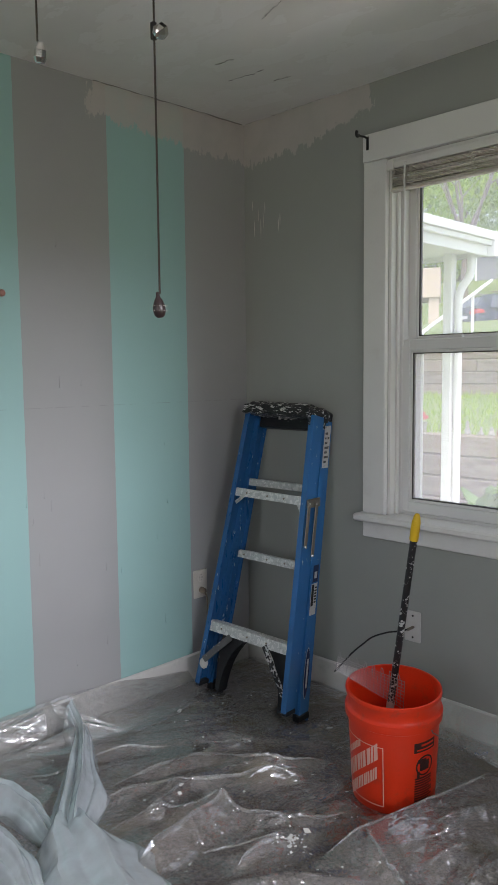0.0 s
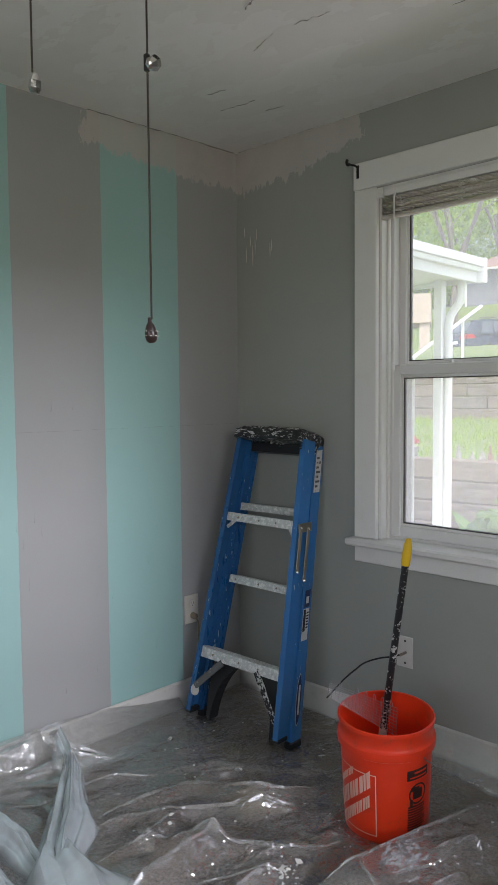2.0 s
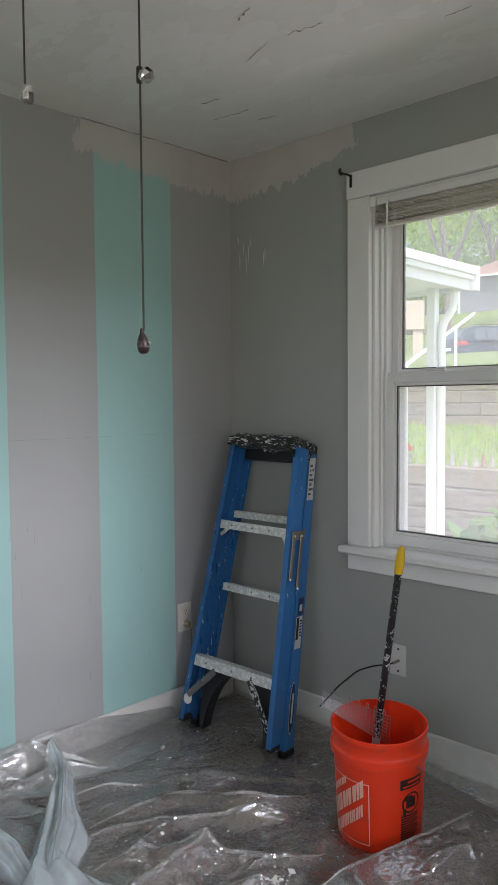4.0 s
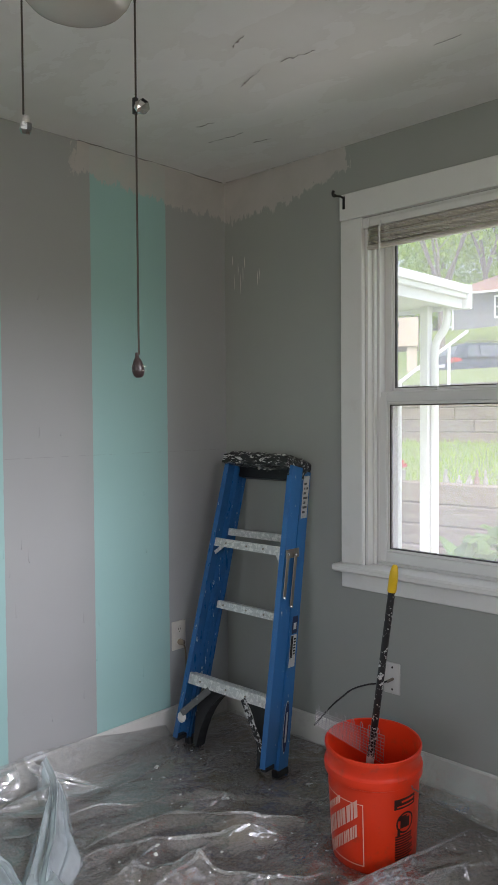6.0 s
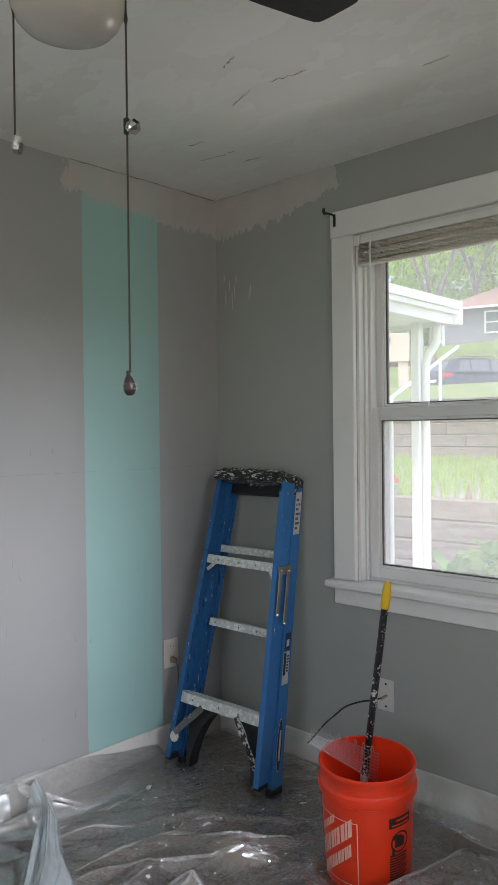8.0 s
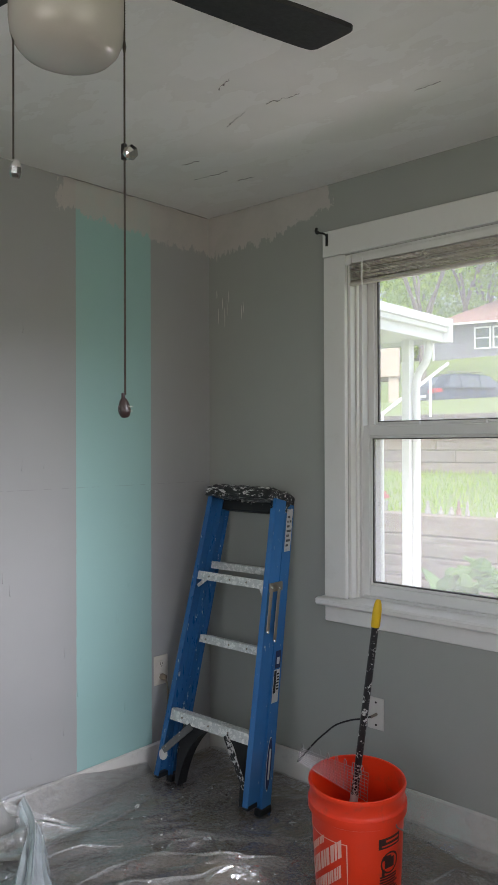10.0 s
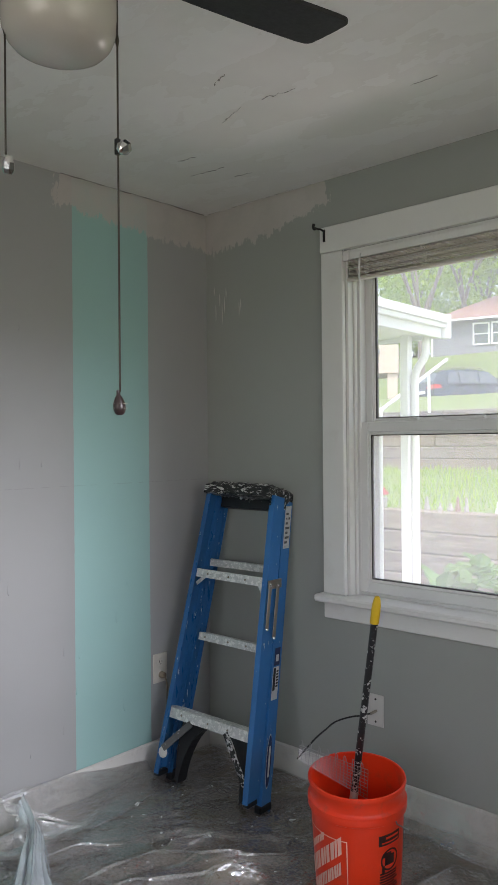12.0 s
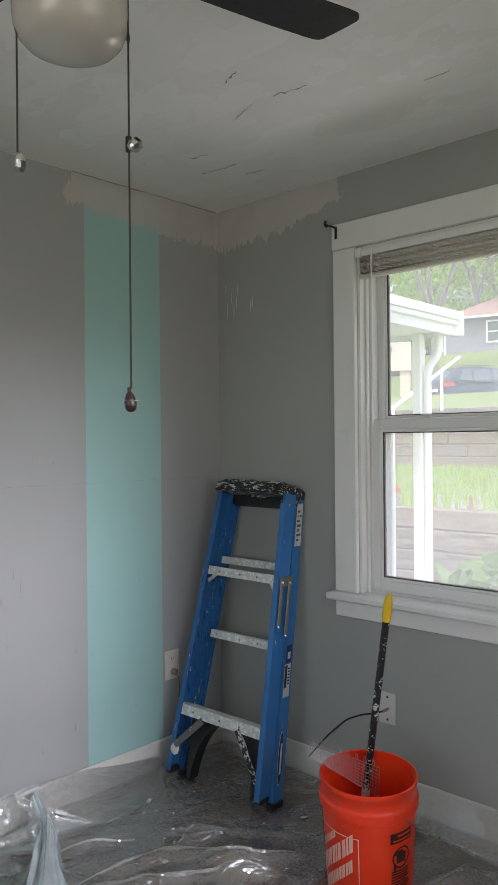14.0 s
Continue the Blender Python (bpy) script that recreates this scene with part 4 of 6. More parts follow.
bm = bmesh.new()
prof = [(0.0, 0.006), (0.118, 0.006), (RB - 0.004, 0.0), (RB, 0.005)]
prof += [(radius(z), z) for z in (0.06, 0.12, 0.18, 0.24, 0.278)]
prof += [(0.1475, 0.2795), (0.1525, 0.283), (0.1535, 0.296), (0.1525, 0.308), (0.1465, 0.313), (0.1445, 0.318), (0.1455, 0.344), (0.1495, 0.352), (0.1515, 0.360),
         (0.150, 0.367), (0.1465, 0.3685), (0.143, 0.366), (0.1420, 0.355), (0.1405, 0.30), (RB - 0.004, 0.02), (0.0, 0.012)]
revolve(bm, prof, 72)
part("pail", bm, ORANGE, bucket, "", True)


def wrap(bm, a0, a1, z0, z1, lift, m=None, nu=10):
    """A thin print that follows the bucket's side between two angles (degrees) and heights; m skews (angle, height) pairs."""
    cols = []
    for k in range(nu + 1):
        col = []
        for zz in (z0, z1):
            a, z = a0 + (a1 - a0) * k / nu, zz
            if m:
                a, z = m(a, z)
            r = radius(z) + lift
            col.append(bm.verts.new((r * math.cos(radians(a)), r * math.sin(radians(a)), z)))
        cols.append(col)
    for a, b in zip(cols, cols[1:]):
        bm.faces.new((a[0], b[0], b[1], a[1]))


CA = math.degrees(math.atan2(-2.459 + 0.497, 2.457 - 1.150))   # the side that faces into the room


def outline(a0, a1, z0, z1, t):
    bm = bmesh.new()
    ta = t / RB * 57.3
    wrap(bm, a0, a1, z0, z0 + t, 0.0009, nu=16)
    wrap(bm, a0, a1, z1 - t, z1, 0.0009, nu=16)
    wrap(bm, a0, a0 + ta, z0 + t, z1 - t, 0.0009, nu=2)
    wrap(bm, a1 - ta, a1, z0 + t, z1 - t, 0.0009, nu=2)
    return bm


A0, A1, Z0, Z1 = CA - 96, CA - 12, 0.030, 0.232
part("print_frame", outline(A0, A1, Z0, Z1, 0.003), PALE_PRINT, bucket, "pale square outline")
rng = random.Random(8)


def slanted(a, z):
    return a, z + (a - (A0 + A1) / 2) * RB / 57.3 * 0.95


# slanted rows of plain blocks in the place of the lettering
for row, (zc, hh, a0, a1, count) in enumerate(((0.205, 0.024, A0 + 22, A0 + 52, 3), (0.142, 0.055, A0 + 8, A1 - 6, 4), (0.072, 0.040, A0 + 22, A1 - 8, 5))):
    w = (a1 - a0) / count
    for k in range(count):
        b0 = a0 + k * w
        bm = bmesh.new()
        for c0, c1 in ((0.04, 0.34), (0.40, 0.58), (0.64, 0.92)):
            wrap(bm, b0 + w * c0, b0 + w * c1, zc - hh / 2, zc + hh / 2, 0.0009, slanted, 3)
        part("print_block", bm, PALE_PRINT, bucket)

# dark warning print
W0, W1 = CA + 26, CA + 60
bm = bmesh.new()
wrap(bm, W0, W1, 0.214, 0.247, 0.0009)
part("warning_panel", bm, DARK_PRINT, bucket, "black warning panel")
bm = bmesh.new()
wrap(bm, W0 + 10, W1 - 3, 0.233, 0.240, 0.0016)
wrap(bm, W0 + 4, W1 - 3, 0.220, 0.225, 0.0016)
part("warning_bars", bm, ORANGE, bucket)
bm = bmesh.new()
last = None
ac, zc = (W0 + W1) / 2, 0.166
for k in range(33):
    t = 2 * math.pi * k / 32
    pair = []
    for rr in (0.034, 0.0285):
        a, z = ac + math.degrees(rr * math.cos(t) / 0.138), zc + rr * math.sin(t)
        r = radius(z) + 0.001
        pair.append(bm.verts.new((r * math.cos(radians(a)), r * math.sin(radians(a)), z)))
    if last:
        bm.faces.new((last[0], pair[0], pair[1], last[1]))
    last = pair
wrap(bm, ac - 8, ac + 7, 0.150, 0.182, 0.001)
wrap(bm, ac - 11, ac + 2, 0.176, 0.190, 0.0012)
wrap(bm, ac - 12, ac - 8, 0.128, 0.150, 0.001)
part("warning_mark", bm, DARK_PRINT, bucket, "round black warning mark")
bm = bmesh.new()
for k in range(11):
    wrap(bm, W0 + 2, W1 - rng.uniform(1, 8), 0.040 + k * 0.0083, 0.0455 + k * 0.0083, 0.001, nu=6)
part("small_print", bm, DARK_PRINT, bucket, "rows of small dark print")
# wire bail
bm = bmesh.new()
ha = CA + 52
pts = []
for k in range(25):
    t = k / 24
    a = radians(ha + 180 * t)
    rr = 0.149 + 0.012 * math.sin(math.pi * t)
    pts.append((rr * math.cos(a), rr * math.sin(a), 0.268 - 0.115 * math.sin(math.pi * t)))
tube(bm, [(0.1455 * math.cos(radians(ha)), 0.1455 * math.sin(radians(ha)), 0.276)] + pts, 0.0021, 6)
part("bail", bm, WIRE, bucket, "thin wire handle", True)

# roller grid hooked over the rim
gridthing = thing("roller_grid", "galvanised wire roller grid resting across the bucket rim", "paint grid", at=(1.06, -0.58, 0.36))
TL, BL_, TR, BR_ = Vector((1.022, -0.627, 0.452)), Vector((1.012, -0.622, 0.407)), Vector((1.156, -0.445, 0.352)), Vector((1.162, -0.462, 0.268))
GO = Vector((1.06, -0.58, 0.36))


def quad(u, v):
    return (TL * (1 - u) + TR * u) * (1 - v) + (BL_ * (1 - u) + BR_ * u) * v


for k in range(21):
    bm = bmesh.new()
    tube(bm, [quad(k / 20, v / 4) - GO for v in range(5)], 0.0008, 5)
    part("cross_wire", bm, WIRE, gridthing, "", True)
for k in range(9):
    bm = bmesh.new()
    tube(bm, [quad(u / 6, k / 8) + Vector((0, 0, 0.0012)) - GO for u in range(7)], 0.0009, 5)
    part("long_wire", bm, WIRE, gridthing, "", True)
side = (TR - TL).normalized()
for k in range(8):
    c = quad((k + 0.4) / 8, 0.0) - GO
    bm = bmesh.new()
    nrm = Vector((-0.6, 0.3, 0.0)).normalized()
    pts = [c + nrm * (0.013 * (1 - math.cos(t))) + Vector((0, 0, 0.016 * math.sin(t))) + side * 0.002 * t for t in (math.pi * i / 8 for i in range(9))]
    pts.append(pts[-1] + Vector((0, 0, -0.03)))
    tube(bm, pts, 0.0011, 5)
    part("hook_loop", bm, WIRE, gridthing, "", True)

# extension pole standing in the bucket
pole = thing("paint_pole", "black paint-spotted extension pole with yellow tip in the bucket", "pole", at=(1.065, -0.47, 0.02))
PB, PT = Vector((1.068, -0.447, 0.022)), Vector((1.182, -0.422, 0.906))
PO = Vector((1.065, -0.47, 0.02))
pd = (PT - PB)


def along(t):
    return PB + pd * t - PO


bm = bmesh.new()
tube(bm, [along(0.0), along(0.91)], 0.0118, 16)
part("shaft", bm, POLE, pole, "", True)
bm = bmesh.new()
tube(bm, [along(0.90), along(0.905), along(0.945), along(0.97), along(0.99), along(1.0)], [0.0128, 0.0146, 0.0148, 0.0138, 0.0105, 0.0065], 16)
part("tip", bm, YELLOW, pole, "yellow plastic tip", True)
bm = bmesh.new()
tube(bm, [along(0.24), along(0.245), along(0.275), along(0.28)], [0.0122, 0.0135, 0.0135, 0.0122], 16)
part("collar", bm, PRIMER, pole, "paint-crusted collar", True)

# ---------------------------------------------------------------- ceiling fan

HUB = Vector((1.522, -1.822, 0))
fan = thing("ceiling_fan", "black-bladed ceiling fan with frosted glass light bowl", "ceiling fan", at=(HUB.x, HUB.y, H))
FO = Vector((HUB.x, HUB.y, H))


def fpart(name, bm, material, label="", smooth=True, parent=None):
    return part(name, bm, material, parent or fan, label, smooth)


bm = bmesh.new()
revolve(bm, [(0.0, 0.0), (0.062, 0.0), (0.066, -0.012), (0.045, -0.045), (0.018, -0.055), (0.016, -0.13), (0.05, -0.14), (0.098, -0.16), (0.108, -0.20), (0.108, -0.25),
             (0.09, -0.285), (0.05, -0.295), (0.046, -0.335), (0.0, -0.335)], 40)
fpart("motor_housing", bm, FAN_DARK, "dark motor housing and canopy")
bm = bmesh.new()
revolve(bm, [(0.0, -0.333), (0.080, -0.333), (0.082, -0.340), (0.082, -0.372), (0.078, -0.376), (0.0, -0.376)], 40)
fpart("light_fitter", bm, STEEL, "brushed metal fitter ring")
bm = bmesh.new()
revolve(bm, [(0.070, -0.372), (0.083, -0.376), (0.0855, -0.39), (0.0855, -0.430), (0.0835, -0.447), (0.078, -0.460), (0.069, -0.470), (0.055, -0.477), (0.035, -0.482), (0.015, -0.484), (0.0, -0.4845)], 48)
fpart("glass_bowl", bm, FROST, "dusty frosted glass bowl")
BD = Vector((0.352, 0.936, 0)).normalized()
base_angle = math.degrees(math.atan2(BD.y, BD.x))
blade_bm = bmesh.new()
outline_pts = []
for s in (1, -1):
    side_pts = [(0.15, 0.048), (0.25, 0.058), (0.38, 0.066), (0.475, 0.067), (0.496, 0.065), (0.503, 0.060), (0.506, 0.050), (0.507, 0.020)]
    outline_pts += [(x, s * y) for x, y in (side_pts if s > 0 else side_pts[::-1])]
up = [blade_bm.verts.new((x, y, 0.004)) for x, y in outline_pts]
dn = [blade_bm.verts.new((x, y, -0.004)) for x, y in outline_pts]
blade_bm.faces.new(up)
blade_bm.faces.new(dn[::-1])
for k in range(len(up)):
    blade_bm.faces.new((up[k], dn[k], dn[(k + 1) % len(up)], up[(k + 1) % len(up)]))
bmesh.ops.recalc_face_normals(blade_bm, faces=blade_bm.faces)
blade_mesh = mesh_of("blade", blade_bm, FAN_DARK)
for k in range(3):
    b = new("blade", blade_mesh)
    b.parent = fan
    b.matrix_basis = pose(0, 0, -0.306, 0, 0, base_angle + 4 + 120 * k) @ pose(0, 0, 0, 9, 0, 0)
    bm = bmesh.new()
    box(bm, (0.06, -0.02, -0.004), (0.20, 0.02, 0.004), 0.002)
    iron = part("blade_iron", bm, FAN_DARK, fan)
    iron.matrix_basis = pose(0, 0, -0.292, 0, 0, base_angle + 120 * k)


def bead_chain(name, x, y, z0, z1, label):
    pts_bm = bmesh.new()
    n = int((z0 - z1) / 0.0042)
    prof_r = []
    for k in range(n * 2 + 1):
        prof_r.append(0.00195 if k % 2 else 0.0011)
    tube(pts_bm, [Vector((x, y, z0 + (z1 - z0) * k / (2 * n))) - FO for k in range(2 * n + 1)], prof_r, 6)
    return fpart(name, pts_bm, CHAIN, label)


CR = Vector((1.583, -1.762, 0))
CLf = Vector((1.480, -1.8875, 0))
c1 = bead_chain("pull_chain", CR.x, CR.y, 2.10, 1.474, "long dark bead chain")
c2 = bead_chain("pull_chain", CLf.x, CLf.y, 2.02, 1.822, "short dark bead chain")
for x, y, z in ((CR.x, CR.y, 2.000), (CLf.x, CLf.y, 2.005)):
    bm = bmesh.new()
    tube(bm, [Vector((x, y, z + 0.008)) - FO, Vector((x, y, z)) - FO, Vector((x, y, z - 0.006)) - FO], [0.002, 0.0032, 0.002], 8)
    fpart("chain_coupling", bm, CHAIN)
rng = random.Random(4)


def facet_fob(at, tilt, long, wide, mat, label, name="fob"):
    """A faceted drop with a slanting flat face."""
    bm = bmesh.new()
    revolve(bm, [(0.0, long), (wide * 0.45, long * 0.93), (wide * 0.9, long * 0.6), (wide, long * 0.25), (wide * 0.7, 0.02 * long), (0.0, 0.0)], 7,
            Matrix.Translation(Vector(at) - FO) @ tilt)
    return fpart(name, bm, mat, label, False)


facet_fob((1.592, -1.753, 1.843), pose(0, 0, 0, 125, 25, 40), 0.026, 0.0115, CHROME, "small faceted chrome fob tangled on the chain")
bm = bmesh.new()
box(bm, (-0.0035, -0.004, -0.012), (0.0035, 0.004, 0.012), 0.001, Matrix.Translation(Vector((1.582, -1.762, 1.842)) - FO))
fpart("chain_clasp", bm, BLACK)
facet_fob((1.482, -1.8855, 1.793), pose(0, 0, 0, 8, 10, 30), 0.028, 0.0095, CHROME, "round chrome fob")
# maroon bell-shaped fob with nicks round its rim
bm = bmesh.new()
revolve(bm, [(0.0, 0.038), (0.0024, 0.037), (0.003, 0.030), (0.006, 0.026), (0.0090, 0.017), (0.0095, 0.010), (0.0075, 0.003), (0.004, 0.0), (0.0, 0.0)], 16,
        Matrix.Translation(Vector((CR.x, CR.y, 1.440)) - FO) @ pose(0, 0, 0, 4, -3, 0))
fob = fpart("fob", bm, FOBWOOD, "maroon bell-shaped chain fob")
bm = bmesh.new()
for k in range(8):
    a = 2 * math.pi * k / 8
    for zz in (0.010, 0.017):
        d = Vector((math.cos(a), math.sin(a), 0))
        p = Vector((CR.x, CR.y, 1.440 + zz)) - FO
        tube(bm, [p + d * 0.007, p + d * 0.0115], [0.0008, 0.0005], 4)
fpart("fob_bristles", bm, CORD, "pale bristles", parent=fob)

# ---------------------------------------------------------------- plastic sheet on the floor

sheet = thing("drop_cloth", "clear crumpled plastic drop cloth spread over the carpet", "drop cloth", at=(0, 0, 0))


def fold_height(x, y, pts, left, right, height):
    """Height of a fold along a line of points, with a flank of its own width on either side."""
    best = None
    total = sum(math.hypot(q[0] - p[0], q[1] - p[1]) for p, q in zip(pts, pts[1:]))
    run = 0.0
    for p, q in zip(pts, pts[1:]):
        dx, dy = q[0] - p[0], q[1] - p[1]
        ll = math.hypot(dx, dy)
        t = max(0.0, min(1.0, ((x - p[0]) * dx + (y - p[1]) * dy) / (ll * ll)))
        d = math.hypot(x - p[0] - dx * t, y - p[1] - dy * t)
        if best is None or d < best[0]:
            best = (d, (x - p[0]) * dy - (y - p[1]) * dx, (run + t * ll) / total)
        run += ll
    d, side, t = best
    w = right if side > 0 else left
    w *= 0.85 + 0.3 * noise.noise(Vector((t * 4, pts[0][0] * 9, pts[0][1] * 9)))
    if d > w:
        return 0.0
    end = min(1.0, t / 0.18 + 0.12, (1 - t) / 0.18 + 0.12)
    return height * end * (1 - d / w) ** 1.25


# long creases, then bands whose flank leans towards the room, then the swell before the bucket
FOLDS = [([(0.50, -1.21), (0.53, -1.0), (0.575, -0.83), (0.74, -0.69), (0.96, -0.50)], 0.10, 0.045, 0.026),
         ([(0.53, -1.22), (0.575, -1.09), (0.70, -0.90), (0.82, -0.77), (0.95, -0.65)], 0.07, 0.035, 0.024),
         ([(0.69, -1.30), (0.72, -1.14), (0.81, -1.01), (0.92, -0.96), (1.15, -0.78)], 0.08, 0.04, 0.026),
         ([(0.885, -1.33), (0.880, -1.25), (0.862, -0.97), (0.87, -0.92)], 0.10, 0.095, 0.064),
         ([(0.745, -1.16), (0.685, -1.04), (0.668, -0.955)], 0.08, 0.050, 0.033),
         ([(0.575, -0.79), (0.590, -0.70), (0.630, -0.62)], 0.06, 0.048, 0.031),
         ([(0.805, -0.83), (0.850, -0.73), (0.900, -0.64)], 0.07, 0.055, 0.030),
         ([(1.075, -1.14), (1.060, -1.03), (1.065, -0.93)], 0.06, 0.045, 0.022),
         ([(1.455, -0.80), (1.475, -0.72), (1.51, -0.63)], 0.06, 0.05, 0.026),
         ([(1.56, -0.76), (1.57, -0.68), (1.60, -0.58)], 0.05, 0.045, 0.022),
         ([(1.22, -0.98), (1.28, -0.82), (1.31, -0.69), (1.37, -0.44), (1.42, -0.20)], 0.075, 0.30, 0.075),
         ([(1.28, -0.83), (1.34, -0.87), (1.46, -0.90), (1.60, -0.88)], 0.09, 0.06, 0.024),
         ([(1.40, -0.66), (1.46, -0.52), (1.56, -0.36)], 0.06, 0.06, 0.030),
         ([(0.30, -1.00), (0.42, -0.80), (0.50, -0.62)], 0.05, 0.03, 0.014),
         ([(0.24, -0.80), (0.34, -0.66), (0.40, -0.55)], 0.04, 0.03, 0.012),
         ([(0.45, -0.66), (0.60, -0.58), (0.86, -0.42)], 0.05, 0.03, 0.014),
         ([(0.60, -1.02), (0.66, -0.86), (0.80, -0.62)], 0.04, 0.025, 0.012),
         ([(1.10, -1.22), (1.24, -1.05), (1.40, -0.96)], 0.06, 0.04, 0.024),
         ([(0.20, -1.22), (0.32, -1.20), (0.46, -1.12)], 0.05, 0.04, 0.024),
         ([(0.16, -1.42), (0.30, -1.32), (0.44, -1.28)], 0.06, 0.05, 0.030)]
rng = random.Random(21)
for k in range(30):
    x0, y0 = rng.uniform(0.1, 1.8), rng.uniform(-1.7, -0.2)
    a, ll = rng.gauss(1.0, 0.35), rng.uniform(0.12, 0.4)
    FOLDS.append(([(x0, y0), (x0 + ll * math.cos(a), y0 + ll * math.sin(a))], rng.uniform(0.015, 0.04), rng.uniform(0.012, 0.03), rng.uniform(0.004, 0.011)))
REACH = [(min(p[0] for p in f[0]) - max(f[1:3]) * 1.2, max(p[0] for p in f[0]) + max(f[1:3]) * 1.2,
          min(p[1] for p in f[0]) - max(f[1:3]) * 1.2, max(p[1] for p in f[0]) + max(f[1:3]) * 1.2) for f in FOLDS]


def pleated(x, y):
    """Taut film between sharp, wandering creases."""
    h = 0.0
    for turn, length, size, seed in ((2.55, 0.21, 0.010, 1.0), (2.95, 0.13, 0.006, 4.0), (2.05, 0.17, 0.006, 8.0), (0.4, 0.27, 0.006, 12.0)):
        p = Vector((x, y, seed))
        u = (x * math.cos(turn) + y * math.sin(turn) + 0.10 * noise.noise(p * 2.0)) / length
        keep = max(0.0, min(1.0, 0.55 + 1.4 * noise.noise(p * 2.6 + Vector((5, 3, 0)))))
        h += size * keep * (1 - abs((u % 1.0) * 2 - 1)) ** 1.6
    return h


def film_height(x, y):
    h = 0.006 + 0.006 * (noise.noise(Vector((x, y, 0)) * 3.1) + 0.6) + pleated(x, y)
    for f, r in zip(FOLDS, REACH):
        if r[0] < x < r[1] and r[2] < y < r[3]:
            h += fold_height(x, y, *f)
    # kept flat where the bucket and the ladder stand on it
    d = math.hypot(x - 1.150, y + 0.497)
    k = min(1.0, max(0.0, (d - 0.133) / 0.05))
    for fx, fy in ((0.165, -0.345), (0.604, -0.323)):
        k = min(k, max(0.0, min(1.0, (math.hypot(x - fx, y - fy) - 0.035) / 0.06)))
    return max(0.0015, 0.0015 + (h - 0.0015) * k)


def film_grid(nu, nv, place):
    """A sheet of nu by nv cells whose points come from place(u, v)."""
    bm = bmesh.new()
    rows = [[bm.verts.new(place(i / nu, j / nv)) for i in range(nu + 1)] for j in range(nv + 1)]
    for a, b in zip(rows, rows[1:]):
        for i in range(nu):
            bm.faces.new((a[i], a[i + 1], b[i + 1], b[i]))
    return bm


def floor_film(u, v):
    x, y = 0.02 + 1.88 * u, -1.9 + 1.88 * v
    return (x, y, film_height(x, y))


part("sheet", film_grid(170, 170, floor_film), FILM, sheet, "", True)


# the sheet hangs over both baseboards
def side_drape(u, v):
    y = -0.40 - 1.25 * u
    top = 0.040 + 0.085 * min(1.0, u / 0.42) + 0.008 * noise.noise(Vector((y * 6, 1, 2)))
    foot = 0.15 + 0.065 * min(1.0, u * 5) + 0.015 * noise.noise(Vector((y * 5, 3, 1)))
    sag = (1 - v) ** 1.5 + 0.05 * noise.noise(Vector((y * 9 + v * 4, v * 2, 5))) * math.sin(math.pi * v)
    return (0.0185 + (foot - 0.0185) * v, y - 0.03 * v, 0.010 + top * sag + 0.008 * (1 - v))


def front_drape(u, v):
    x = 0.66 + 1.24 * u
    top = 0.055 + 0.055 * min(1.0, u * 3) + 0.014 * noise.noise(Vector((x * 5, 7, 2)))
    foot = 0.13 + 0.05 * noise.noise(Vector((x * 4, 9, 1)))
    sag = (1 - v) ** 1.35 + 0.07 * noise.noise(Vector((x * 9 - v * 5, v * 2, 8))) * math.sin(math.pi * v)
    return (x, -0.0185 - (foot - 0.0185) * v, 0.010 + top * sag + 0.008 * (1 - v))


part("wall_drape", film_grid(120, 14, side_drape), FILM_DRAPE, sheet, "film hanging over the baseboard", True)
part("wall_drape", film_grid(120, 14, front_drape), FILM_DRAPE, sheet, "film hanging over the baseboard", True)


def flap(a, b, c, seed):
    """A pointed, doubled corner of film: a and c at its root, b its tip."""
    a, b, c = Vector(a), Vector(b), Vector(c)

    def place(u, v):
        root = a.lerp(c, v)
        p = root.lerp(b, u ** 0.9)
        p.z += (1 - u) * (0.030 * math.sin(math.pi * v) + 0.012 * math.sin(v * 9 + seed))
        return p + Vector((0, 0, 0.004 * noise.noise(p * 22)))
    part("flap", film_grid(24, 16, place), FILM_FOLD, sheet, "pointed corner of folded film", True)


flap((0.03, -1.10, 0.145), (0.235, -0.885, 0.035), (0.14, -1.06, 0.02), 1.0)
flap((0.03, -1.12, 0.150), (0.03, -1.36, 0.10), (0.12, -1.14, 0.03), 3.0)
flap((0.16, -1.05, 0.09), (0.10, -1.30, 0.03), (0.26, -1.13, 0.02), 5.0)


